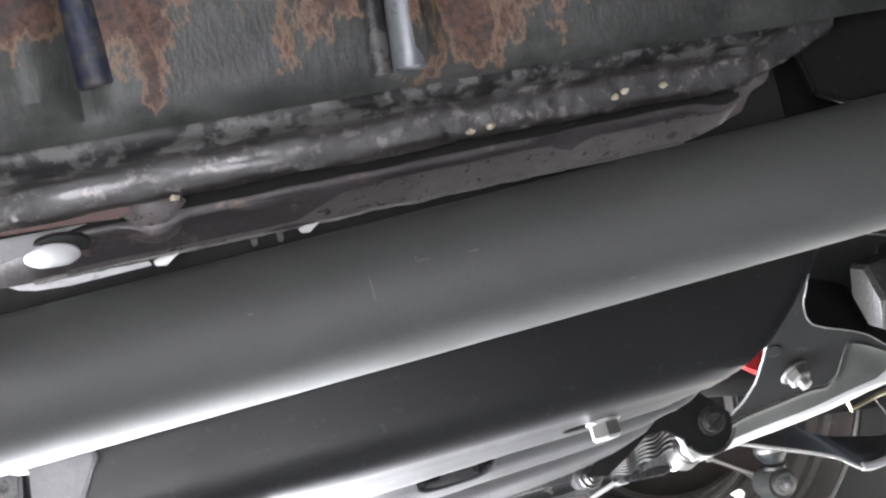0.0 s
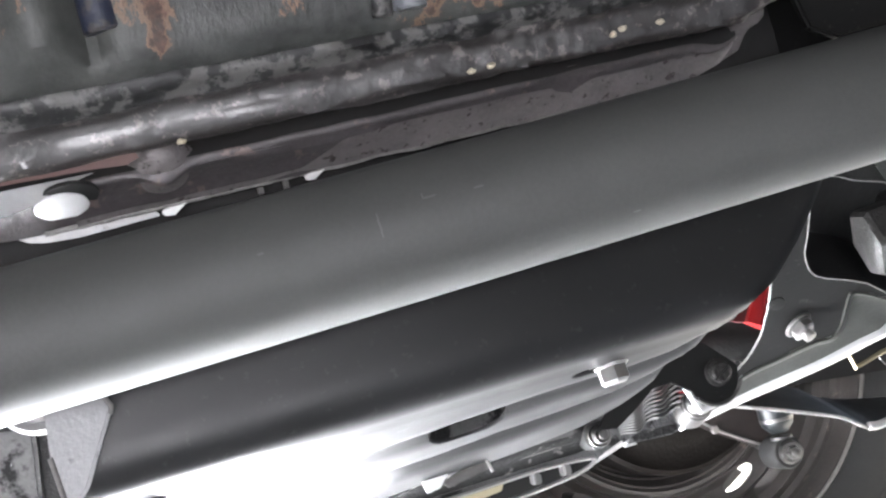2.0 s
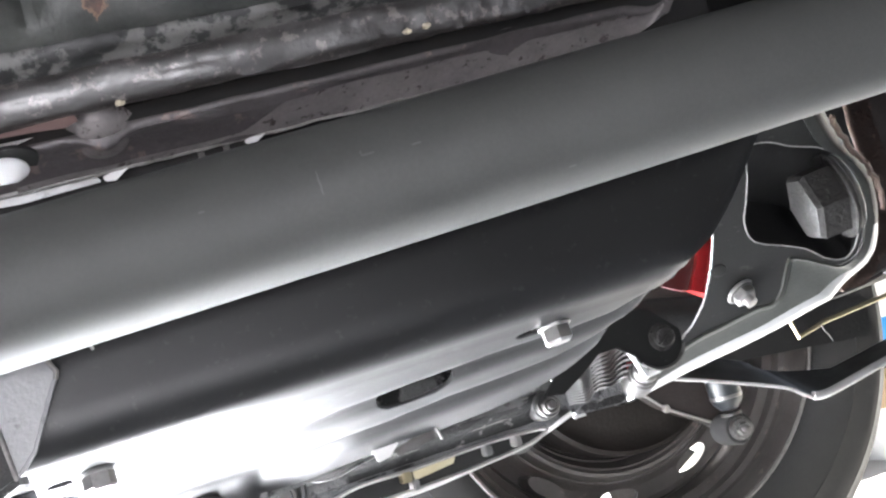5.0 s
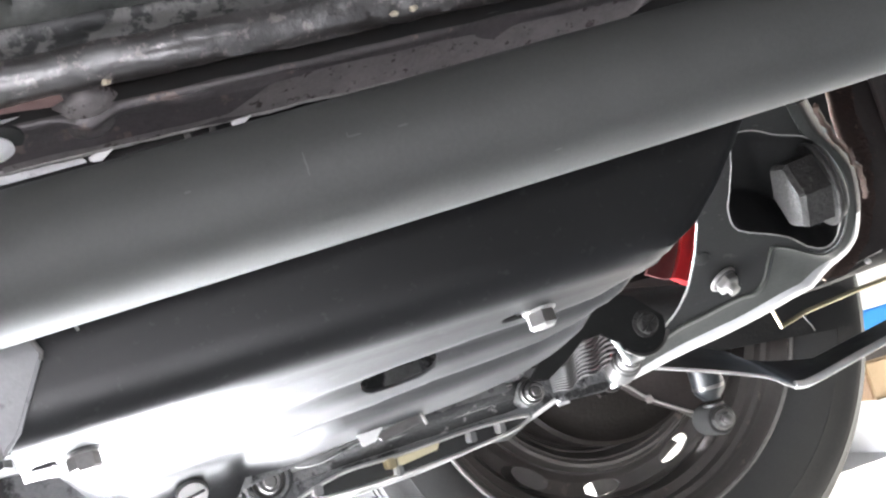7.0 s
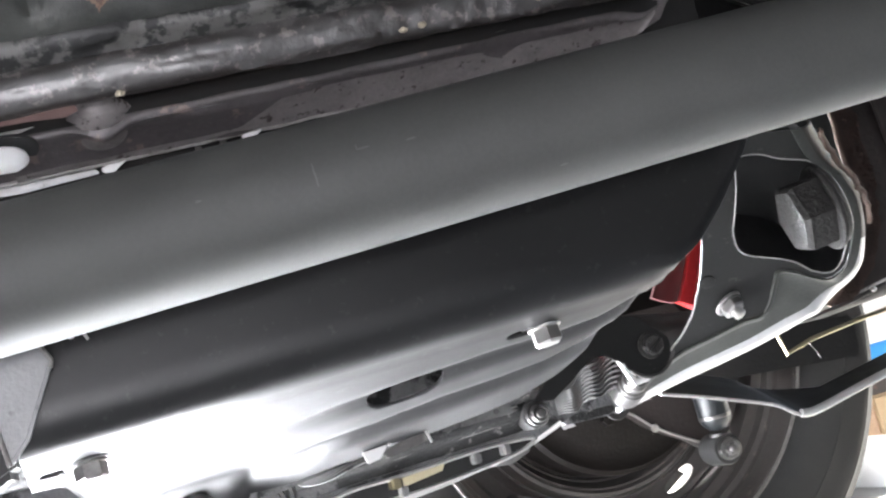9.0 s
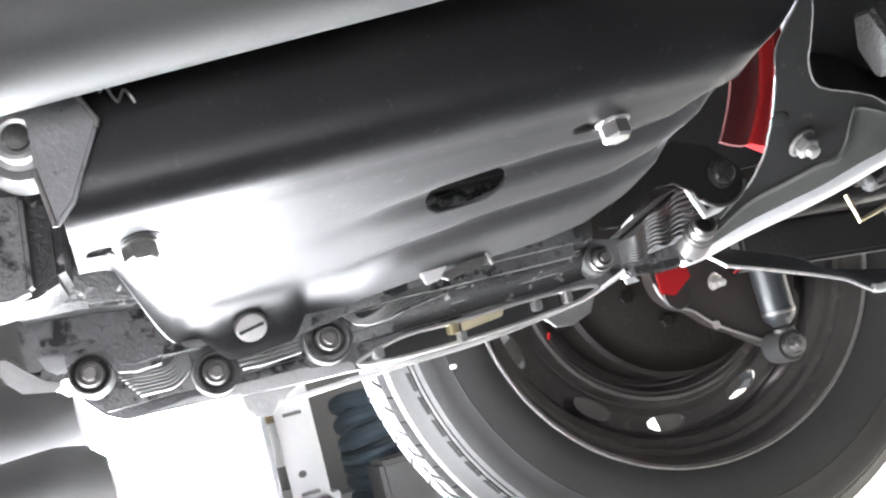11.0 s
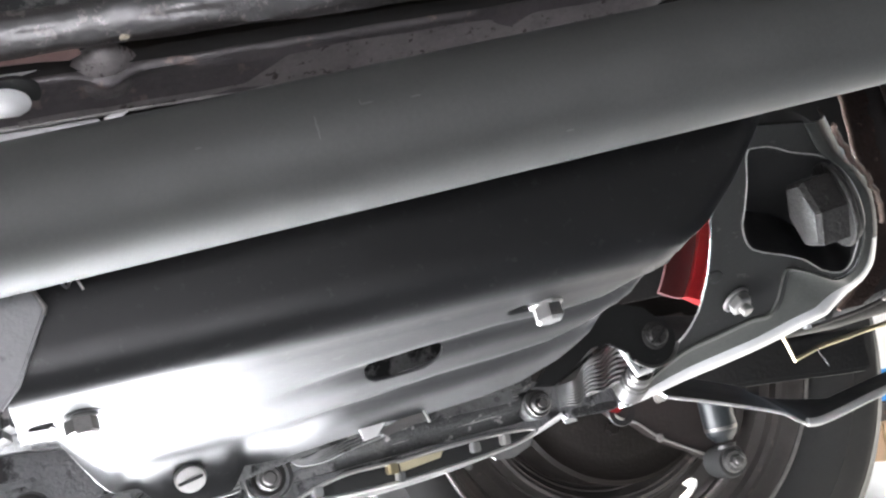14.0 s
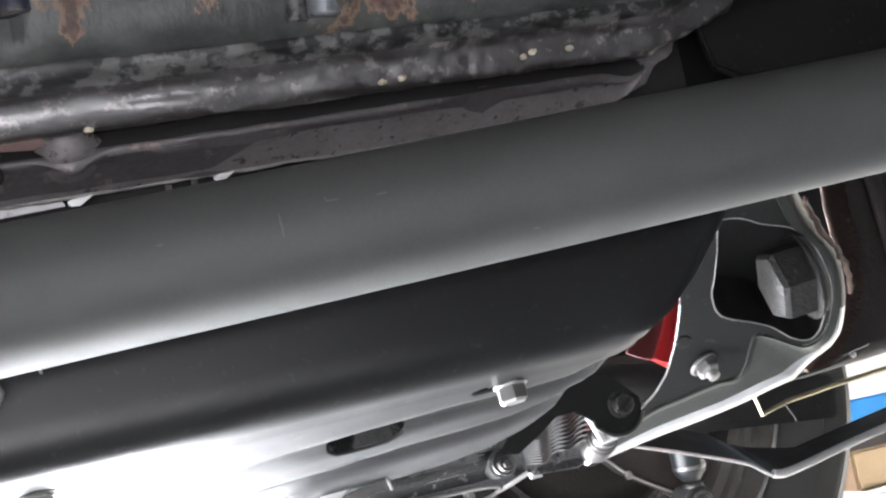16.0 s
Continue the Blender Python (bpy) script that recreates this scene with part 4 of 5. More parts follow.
def cylinder_fins():
    """The ribbed barrel between the cover and the mounting bracket."""
    t = thing("finned_barrel", (0.24, 0.59, 0.27), "ribbed aluminium cooling barrel with wavy fins", "cooling fins")
    count = 9
    for k in range(count):
        g = k / (count - 1)
        x0, z0 = 0.2220 + -0.0001 * g, 0.2627 + 0.0091 * g
        x1, z1 = 0.2651 + 0.0060 * g, 0.2672 + 0.0248 * g
        pts = []
        for i in range(31):
            f = i / 30
            wave = 0.0011 * math.sin(f * 17 + 0.8) + 0.0016 * math.tanh((f - 0.3) * 7)
            pts.append((x0 + (x1 - x0) * f, 0.585 + 0.0016 * math.sin(f * 17 + 2.2) + 0.008 * (1 - min(1.0, f * 4)) ** 2, z0 + (z1 - z0) * f + wave - 0.0008))
        part("fin", slab(bmesh.new(), pts + [(x1, 0.60, pts[-1][2]), (x0, 0.60, pts[0][2])], (0, 0, 0.0008 + 0.0007 * g)), ALLOY, t)
    part("barrel", slab(bmesh.new(), [(0.2260, 0.594, 0.2627), (0.2631, 0.594, 0.2672), (0.2691, 0.594, 0.2960), (0.2259, 0.594, 0.2758)], (0, 0.03, 0), bevel=0.002), OILY_BLACK, t)
    part("foot_bar", slab(bmesh.new(), [(0.2282, 0.604, 0.2667), (0.2605, 0.604, 0.2677), (0.2646, 0.604, 0.255), (0.2575, 0.604, 0.2533), (0.2318, 0.604, 0.2546), (0.2282, 0.604, 0.2585)], (0, 0.016, 0.001), bevel=0.0014), STONE, t, "worn cast foot bar")
    # black slab over the bar paints the shade of its recessed slot
    part("foot_slot", slab(bmesh.new(), [(0.2338, 0.603, 0.2596), (0.2613, 0.603, 0.259), (0.2619, 0.603, 0.2558), (0.2584, 0.603, 0.2544), (0.2348, 0.603, 0.2552), (0.2334, 0.603, 0.257)], (0, 0.003, 0), bevel=0.0006), OILY_BLACK, t, "black slab painted as the shaded slot in the foot")
    ax = Vector((-0.062, -0.946, 0.317)).normalized()
    c = Vector((0.2653, 0.570, 0.2712)) - ax * 0.0175
    collar = part("collar", lathe(bmesh.new(), c, ax, [(0, -0.010), (0.0084, -0.010), (0.0087, -0.009), (0.0087, 0.004), (0.0078, 0.0052), (0.0078, 0.0072), (0.0068, 0.0082), (0.0064, 0.0165), (0.0058, 0.0175), (0.0047, 0.0172), (0.0046, 0.006), (0, 0.006)], 32), DARK_STEEL, t, "dark steel sleeve with an open end")
    part("ring", lathe(bmesh.new(), c, ax, [(0.0066, 0.0098), (0.0072, 0.0102), (0.0072, 0.0140), (0.0065, 0.0144)], 32), NUT_STEEL, collar, "bright steel ring")
    # dark disc paints the shade down the sleeve
    part("sleeve_bore", lathe(bmesh.new(), c + ax * 0.0125, ax, [(0, 0), (0.0046, 0.0004), (0.0045, 0.0006), (0, 0.0008)], 24), DARK, collar)
    part("cast_pad", slab(bmesh.new(), [(0.2591, 0.603, 0.2675), (0.2675, 0.603, 0.2678), (0.2772, 0.603, 0.2579), (0.2723, 0.603, 0.2545), (0.2647, 0.603, 0.2548), (0.2615, 0.603, 0.2609)], (0, 0.010, 0.001), bevel=0.0014), ALLOY, t, "bright worn cast pad")
    part("torn_tab", slab(bmesh.new(), [(0.2336, 0.619, 0.2595), (0.2383, 0.619, 0.2588), (0.2404, 0.619, 0.2548), (0.2428, 0.619, 0.2519), (0.2386, 0.619, 0.2518), (0.2348, 0.619, 0.2516), (0.2338, 0.619, 0.2549)], (0, 0.0015, 0.0004), bevel=0.0004), BRIGHT_STEEL, t, "small torn bright tab")
    return t


cylinder_fins()


def casting_arm():
    """The cast bracket behind the open end of the tube."""
    t = thing("gearbox_casting", (-0.045, 0.48, 0.3), "rough grey cast alloy gearbox housing with ribs", "gearbox")
    bm = slab(bmesh.new(), [(-0.0440, 0.378, 0.362), (-0.0270, 0.378, 0.3405), (-0.0215, 0.378, 0.3295), (-0.0225, 0.378, 0.3270), (-0.0330, 0.378, 0.3065), (-0.0400, 0.378, 0.2995), (-0.0425, 0.378, 0.318), (-0.0418, 0.378, 0.330)], (0.0, 0.005, 0.0), bevel=0.001)
    part("web", bm, WEB, t, "grey cast web")
    for line in ([(-0.0268, 0.3772, 0.3400), (-0.0216, 0.3772, 0.3292), (-0.0224, 0.3772, 0.3270)], [(-0.0424, 0.3772, 0.3180), (-0.0400, 0.3772, 0.2998)]):
        part("chamfer", sweep(bmesh.new(), line, 0.0008, 8, up=(0, 1, 0)), LIP, t, "bright filed edge")
    bm = slab(bmesh.new(), [(-0.060, 0.475, 0.375), (-0.0415, 0.475, 0.372), (-0.0425, 0.475, 0.335), (-0.0454, 0.475, 0.3001), (-0.0571, 0.475, 0.2950), (-0.08, 0.475, 0.294), (-0.08, 0.475, 0.36)], (0.0, 0.05, 0.0), bevel=0.003)
    part("neck", bm, OILY_BLACK, t)
    bm = slab(bmesh.new(), [(-0.0720, 0.466, 0.3345), (-0.0540, 0.466, 0.3320), (-0.0570, 0.466, 0.2965), (-0.0645, 0.466, 0.2945), (-0.0760, 0.466, 0.2950)], (0.0, 0.012, 0.0), bevel=0.0015)
    part("rib", bm, DARK_ALLOY, t)
    bm = slab(bmesh.new(), [(-0.0760, 0.556, 0.3010), (-0.0431, 0.556, 0.2990), (-0.0194, 0.556, 0.2955), (-0.0129, 0.556, 0.2799), (-0.0117, 0.556, 0.2744), (-0.0148, 0.556, 0.2670), (-0.0287, 0.556, 0.2655), (-0.0370, 0.556, 0.2672), (-0.0412, 0.556, 0.2748), (-0.0459, 0.556, 0.2811), (-0.0556, 0.556, 0.2806), (-0.0683, 0.556, 0.2826)], (0, 0.032, 0), bevel=0.003)
    part("foot", bm, STONE, t, "rough grey cast foot")
    bm = slab(bmesh.new(), [(-0.0690, 0.556, 0.2822), (-0.0560, 0.556, 0.2806), (-0.0562, 0.560, 0.2735), (-0.0611, 0.560, 0.2715), (-0.0663, 0.558, 0.2747)], (0, 0.02, 0.001), bevel=0.0015)
    part("foot_face", bm, WEB, t)
    bm = slab(bmesh.new(), [(-0.084, 0.562, 0.2860), (-0.0770, 0.562, 0.2791), (-0.0686, 0.562, 0.2713), (-0.0608, 0.562, 0.2680), (-0.0645, 0.562, 0.2652), (-0.0782, 0.562, 0.2676), (-0.086, 0.562, 0.2757)], (0, 0.03, 0.002), bevel=0.0015)
    part("lower_web", bm, ALLOY, t)
    bm = slab(bmesh.new(), [(-0.0720, 0.535, 0.3050), (-0.0481, 0.53, 0.3110), (-0.0377, 0.525, 0.3200), (-0.0150, 0.52, 0.3200), (-0.0150, 0.535, 0.2920), (-0.0423, 0.54, 0.2955), (-0.072, 0.545, 0.2970)], (0, 0.02, -0.001), bevel=0.002)
    part("saddle", bm, OILY_BLACK, t)
    coil = [(-0.0191 + 0.0012 * k, 0.3825 + 0.0016 * math.cos(k * 1.3), 0.3395 - 0.0005 * k + 0.0022 * math.sin(k * 1.3)) for k in range(9)]
    part("spring_wire", sweep(bmesh.new(), smooth_path(coil, 4), 0.0005, 6), STEEL, t, "small bright wire coil")
    base = Vector((-0.0485, 0.432, 0.3425))
    part("boss", lathe(bmesh.new(), base + Vector((0, 0.02, 0)), (0, -1, 0), [(0.0145, 0), (0.0145, 0.016), (0.013, 0.018), (0, 0.018)], 32), DARK_ALLOY, t)
    nut = part("nut", lathe(bmesh.new(), base + Vector((0, 0.002, 0)), (0, -1, 0), [(0, 0), (0.0098, 0), (0.0102, 0.001), (0.0102, 0.002), (0.0085, 0.003), (0.008, 0.008), (0.0064, 0.0088), (0.005, 0.0085), (0.005, 0.006), (0, 0.006)], 30), STEEL, t)
    part("stud_end", lathe(bmesh.new(), base, (0, -1, 0), [(0, 0.004), (0.0044, 0.004), (0.0044, 0.0078), (0, 0.0084)], 20), DARK_STEEL, nut)
    return t


casting_arm()


# ---- lever with slotted screw, red fan and mounting bracket ----
def lever():
    t = thing("cover_stay", (0.24, 0.495, 0.285), "black sheet steel stay with a slotted screw", "bracket")
    ring = [(0.1990, 0.296), (0.2223, 0.306), (0.2400, 0.300), (0.2528, 0.2875)]
    arc = [(0.2392 + 0.0140 * math.cos(q), 0.2850 + 0.0140 * math.sin(q)) for q in (radians(10 - 13 * k) for k in range(13))]
    tail = [(0.2270, 0.2800), (0.2180, 0.2862), (0.2090, 0.2858), (0.1985, 0.2788), (0.1870, 0.2725), (0.1770, 0.2740)]
    slab_pts = [(x, 0.500, z) for x, z in ring + arc + tail]
    part("sheet", slab(bmesh.new(), slab_pts, (0, 0.0018, 0), bevel=0.0005), PLATE, t)
    low = [(0.2392 + 0.0140 * math.cos(q), 0.498, 0.2850 + 0.0140 * math.sin(q)) for q in (radians(-20 - 10 * k) for k in range(13))]
    part("rolled_lip", sweep(bmesh.new(), low, 0.0009, 8, up=(0, 1, 0)), DARK_STEEL, t)
    c = Vector((0.2417, 0.4985, 0.2856))
    bm = lathe(bmesh.new(), c, (0, -1, 0), [(0, 0), (0.0066, 0), (0.0066, 0.0008), (0.0050, 0.0014), (0.0050, 0.0042), (0.0041, 0.0052), (0, 0.0054)], 32)
    part("screw", cut(bm, [block(bmesh.new(), c + Vector((0, -0.0054, 0)), (0.013, 0.003, 0.0012), 0, pose(0, 0, 0, 0, -35, 0))]), BOLT_IRON, t, "dark slotted screw")
    bm = sweep(bmesh.new(), [(0.2262, 0.504, 0.284), (0.2305, 0.508, 0.278), (0.2345, 0.510, 0.270), (0.2395, 0.508, 0.2712), (0.2475, 0.506, 0.2752)], 0.0022, 8, flat=0.7, up=(0, 1, 0))
    part("spring_clip", bm, BRIGHT_STEEL, t, "bright bent spring clip")
    return t


lever()


def red_fan():
    t = thing("fan_pulley", (0.1695, 0.555, 0.391), "red painted fan pulley behind the mounting bracket", "pulley")
    c = Vector((0.1695, 0.0, 0.391))

    def sector(rings):
        bm = bmesh.new()
        rows = []
        for k in range(25):
            q = radians(-35 + 65 * k / 24)
            rows.append([bm.verts.new(c + Vector((r * math.cos(q), y, r * math.sin(q)))) for r, y in rings])
        n = len(rings)
        for a, b in zip(rows, rows[1:]):
            for k in range(n):
                bm.faces.new((a[k], b[k], b[(k + 1) % n], a[(k + 1) % n]))
        bm.faces.new(rows[0])
        bm.faces.new(rows[-1])
        return bm

    part("rim", sector([(0.1512, 0.5535), (0.1520, 0.5524), (0.1560, 0.5505), (0.1566, 0.5494), (0.1580, 0.5492), (0.162, 0.5485), (0.176, 0.548), (0.178, 0.549), (0.178, 0.558), (0.1512, 0.559)]), RED, t, "bright red rim")
    # shade on the recessed web is put into its darker red
    part("web", sector([(0.1405, 0.5660), (0.1452, 0.5640), (0.1490, 0.5612), (0.1508, 0.5560), (0.1511, 0.562), (0.1462, 0.567), (0.1405, 0.569)]), RED_SHADED, t, "red recessed web, painted dark for its shade")
    return t


red_fan()


def mounting_bracket():
    t = thing("mounting_bracket", (0.32, 0.52, 0.31), "black pressed steel engine mounting bracket with a shaped hole", "bracket")
    n = Vector((0.25, 0.655, 0.713)).normalized()
    base = Vector((0.302, 0.482, 0.353))
    left = [(0.2953, 0.4643, 0.3716), (0.2963, 0.4821, 0.3549), (0.2927, 0.4938, 0.3454), (0.2904, 0.5044, 0.3365), (0.2930, 0.5133, 0.3274), (0.2949, 0.5241, 0.3169),
            (0.2958, 0.5352, 0.3063), (0.2953, 0.5469, 0.2957), (0.2927, 0.5568, 0.2876), (0.2887, 0.5649, 0.2815), (0.2790, 0.5793, 0.2716), (0.2702, 0.5932, 0.2620), (0.2662, 0.6006, 0.2566)]
    crease = [(0.2666, 0.6030, 0.2543), (0.2730, 0.5903, 0.2637), (0.2906, 0.5693, 0.2768), (0.3072, 0.5577, 0.2816), (0.3238, 0.5469, 0.2857), (0.3321, 0.5433, 0.2861), (0.3350, 0.5365, 0.2913), (0.3348, 0.5278, 0.2994),
              (0.3357, 0.5201, 0.3062), (0.3455, 0.5193, 0.3035), (0.3569, 0.5205, 0.2983), (0.3654, 0.5202, 0.2957), (0.3714, 0.5133, 0.2999), (0.3708, 0.5017, 0.3108), (0.3672, 0.4914, 0.3215),
              (0.3603, 0.4813, 0.3332), (0.3491, 0.4732, 0.3446), (0.3357, 0.4680, 0.3541), (0.3240, 0.4580, 0.3680)]
    brim = [(0.2654, 0.6073, 0.2507), (0.2730, 0.6058, 0.2565), (0.2969, 0.5885, 0.2640), (0.3177, 0.5754, 0.2687), (0.3334, 0.5656, 0.2722), (0.3444, 0.5576, 0.2757), (0.3539, 0.5507, 0.2787), (0.3622, 0.5456, 0.2805),
            (0.3701, 0.5402, 0.2826), (0.3770, 0.5353, 0.2847), (0.3834, 0.5302, 0.2872), (0.3876, 0.5253, 0.2902), (0.3888, 0.5177, 0.2968), (0.3855, 0.5063, 0.3084), (0.3808, 0.4960, 0.3196),
            (0.3731, 0.4851, 0.3323), (0.3642, 0.4773, 0.3426), (0.3518, 0.4701, 0.3534), (0.3400, 0.4600, 0.3670)]
    hole = [(0.3006, 0.4743, 0.3606), (0.3042, 0.4861, 0.3485), (0.3064, 0.4973, 0.3374), (0.3072, 0.5050, 0.3300), (0.3121, 0.5125, 0.3214), (0.3194, 0.5150, 0.3166), (0.3301, 0.5146, 0.3132),
            (0.3426, 0.5148, 0.3086), (0.3545, 0.5180, 0.3015), (0.3640, 0.5178, 0.2984), (0.3687, 0.5130, 0.3011), (0.3687, 0.5020, 0.3113), (0.3639, 0.4892, 0.3247), (0.3563, 0.4785, 0.3371),
            (0.3473, 0.4722, 0.3462), (0.3361, 0.4694, 0.3526), (0.3219, 0.4704, 0.3566), (0.3117, 0.4700, 0.3606), (0.3050, 0.4714, 0.3617)]

    def flat(p):
        p = Vector(p)
        return p - n * ((p - base) @ n)

    hp = [flat(p) for p in smooth_path(hole, 4, True)]
    ins = [flat(p) for p in smooth_path(crease, 6)]
    outs = [flat(p) for p in smooth_path(brim, 6)]
    lp = [flat(p) for p in smooth_path(left, 3)][:-1] + ins
    part("plate", slab(bmesh.new(), lp, n * 0.0022, [hp], bevel=0.0004), PLATE, t)
    worn = [p + Vector((noise.noise(p * 600), noise.noise(p * 740), noise.noise(p * 820))) * 0.0004 for p in hp]
    part("hole_edge", sweep(bmesh.new(), [p + n * 0.0002 for p in worn], 0.00045, 8, True, up=n), RAW_EDGE, t, "worn bright edge of the hole")
    edge = [flat(p) + n * 0.0006 + Vector((noise.noise(Vector(p) * 700), 0, noise.noise(Vector(p) * 900))) * 0.0006 for p in smooth_path(left[4:-2], 8)]
    part("worn_edge", sweep(bmesh.new(), edge, 0.0006, 6, up=n), RAW_EDGE, t, "bare chipped edge")
    # the sheet folds at the crease into a sloping panel and then rolls over
    grid = []
    for i, (a, b) in enumerate(zip(ins, outs)):
        o = b - a
        reach = o.length
        u = o.normalized()
        low = min(1.0, max(0.0, (78 - i) / 34))
        q0 = radians(17 - 14 * low)
        r = min(0.020 + 0.010 * low, reach * (0.80 + 0.8 * low))
        pan = max((reach - 0.76 * r) * (1 - low) + (reach - 0.0072) * low, 0.0008)
        drop = 0.0021 * low
        bend = min(0.0022 + 0.0035 * low, pan * 0.5)
        row = [(0.0, 0.0)]
        row += [(bend * k / 5, drop * (1 - math.cos(math.pi * k / 5)) / 2 + math.tan(q0) * bend * (k / 5) ** 2 / 2) for k in (1, 2, 3, 4, 5)]
        h0 = row[-1][1]
        row += [(bend + (pan - bend) * k / 3, h0 + math.tan(q0) * (pan - bend) * k / 3) for k in (1, 2, 3)]
        x1, h1 = row[-1]
        for k in range(1, 12):
            q = q0 + (radians(88) - q0) * k / 11
            row.append((x1 + r * (math.sin(q) - math.sin(q0)), h1 + r * (math.cos(q0) - math.cos(q))))
        row.append((row[-1][0] + 0.0002, row[-1][1] + 0.005))
        grid.append([a + u * x + n * h for x, h in row])
    # one sheet: greyer flank and paler roll paint how light falls on it
    for lo, hi, first, last, name, mat, label in ((0, 9, 0, 200, "flank", FLANK, "scuffed sloping flank, greyed for the light on it"), (8, 22, 0, 80, "rolled_edge", ROLLED, "worn rolled edge with its highlight put into the steel"),
                                                  (8, 22, 79, 200, "upper_edge", RUST_BLACK, "dark rusting upper edge")):
        bm = bmesh.new()
        rows = [[bm.verts.new(p) for p in row[lo:hi]] for row in grid[first:last]]
        for a, b in zip(rows, rows[1:]):
            for k in range(len(a) - 1):
                bm.faces.new((a[k], b[k], b[k + 1], a[k + 1]))
        bmesh.ops.recalc_face_normals(bm, faces=bm.faces)
        bmesh.ops.solidify(bm, geom=bm.faces[:], thickness=0.0012)
        part(name, bm, mat, t, label, 60)
    crust = []
    for p, q in list(zip(ins, outs))[84:]:
        c = q + n * 0.002
        crust.append(c + Vector((noise.noise(c * 500), noise.noise(c * 410), noise.noise(c * 450))) * 0.0014)
    part("rust_crust", sweep(bmesh.new(), crust, 0.0015, 8, up=n), RUST_EDGE, t, "flaking rust along the upper edge")
    weld = flat((0.2990, 0.5290, 0.3085))
    part("weld_spot", lathe(bmesh.new(), weld, -n, [(0.0046, -0.0004), (0.0042, 0.0006), (0.0022, 0.0012), (0, 0.0009)], 14), PLATE, t, "rough weld spot")
    # added closed cup: stops light leaking through the hole and darkens it
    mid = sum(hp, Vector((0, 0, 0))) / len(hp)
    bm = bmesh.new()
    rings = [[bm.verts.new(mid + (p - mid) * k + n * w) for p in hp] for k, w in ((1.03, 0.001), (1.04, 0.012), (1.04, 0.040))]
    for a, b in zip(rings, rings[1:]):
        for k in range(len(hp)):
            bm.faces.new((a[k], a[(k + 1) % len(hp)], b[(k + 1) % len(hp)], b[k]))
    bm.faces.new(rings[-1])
    part("pocket", bm, POCKET, t, "dark cup added behind the hole to keep light out")
    # the big hexagon bolt lies across and looks out of the hole sideways
    ax = Vector((-0.955, 0.25, -0.13)).normalized()
    face = Vector((0.3240, 0.4790, 0.3262))
    head = part("large_bolt", lathe(bmesh.new(), face - ax * 0.016, ax, [(0, 0), (0.0186, 0), (0.0186, 0.0134), (0.0164, 0.0158), (0.0120, 0.0164), (0, 0.0166)], 6, 51), BOLT_IRON, t, "large dirty hexagon bolt head", 25)
    part("washer", washer(bmesh.new(), face - ax * 0.0192, ax, 0.0215, 0.0032), BOLT_IRON, head)
    part("spring_ring", washer(bmesh.new(), face - ax * 0.0225, ax, 0.0195, 0.0030), DARK_STEEL, head)
    c = flat((0.3125, 0.5385, 0.2975))
    out = (-n + Vector((0.42, 0.12, -0.02))).normalized()
    # thin dark disc on the plate paints a shaded slot
    part("oval_slot", lathe(bmesh.new(), c - out * 0.0004 + Vector((0.004, -0.001, 0.002)), -n, [(0, 0), (0.0072, 0.0001), (0.0074, 0.0006), (0, 0.0007)], 28), DARK, t, "dark disc painted as a slot behind the nut")
    nut = bolt_in(t, c - n * 0.0006, out, 0.0110, 0.0052, STEEL, 0.0082, 0.0016, 0.0042, turn=8, name="nut")
    part("spring_washer", washer(bmesh.new(), c + out * 0.0010, out, 0.0072, 0.0018, 0.004), NUT_STEEL, nut)
    return t


mounting_bracket()


def rusty_bracket():
    t = thing("body_bracket", (0.38, 0.46, 0.36), "rust-edged black body bracket beside the engine mount", "bracket")
    y = 0.585
    ragged = smooth_path([(0.4463, y, 0.42), (0.4463, y, 0.4017), (0.4450, y, 0.3659), (0.4450, y, 0.3485), (0.4420, y, 0.3272), (0.4350, y, 0.3101), (0.4230, y, 0.2948), (0.4050, y, 0.2812)], 8)
    ragged = [p + Vector((noise.noise(p * 260), 0, noise.noise(p * 310))) * 0.0013 for p in ragged]
    part("sheet", slab(bmesh.new(), ragged + [Vector(p) for p in ((0.4643, y, 0.2914), (0.488, y, 0.2964), (0.62, y, 0.325), (0.62, y, 0.50), (0.446, y, 0.50))], (0.002, 0.004, 0.0)), RUST_BLACK, t)
    part("rusty_edge", sweep(bmesh.new(), [p + Vector((0, -0.0012, 0)) for p in ragged], 0.0016, 7, up=(0, 1, 0)), RUST_EDGE, t, "ragged edge with orange rust")
    bm = bmesh.new()
    rows = [[bm.verts.new(p + Vector((w + (noise.noise(p * 180 + Vector((w * 90, 0, 0))) * 0.004 if w > 0.01 else 0), -0.0016 + noise.noise(p * 300 + Vector((w * 200, 0, 0))) * 0.0008, 0))) for w in (0.0, 0.005, 0.011, 0.017)] for p in ragged]
    for a, b in zip(rows, rows[1:]):
        for k in range(3):
            bm.faces.new((a[k], b[k], b[k + 1], a[k + 1]))
    bmesh.ops.solidify(bm, geom=bm.faces[:], thickness=0.0008)
    part("rust_band", bm, RUST_FLAKE, t, "flaking brown rust along the edge", 60)
    rib = smooth_path([(0.480, y - 0.004, 0.42), (0.483, y - 0.004, 0.36), (0.486, y - 0.004, 0.33), (0.498, y - 0.004, 0.30)], 6)
    part("rib", sweep(bmesh.new(), rib, 0.006, 10, flat=0.6, up=(0, 1, 0)), RUST_BLACK, t)
    return t


rusty_bracket()


# ---- wheel, brake and shock absorber ----
WC = Vector((0.4694, 1.0518, 0.287))


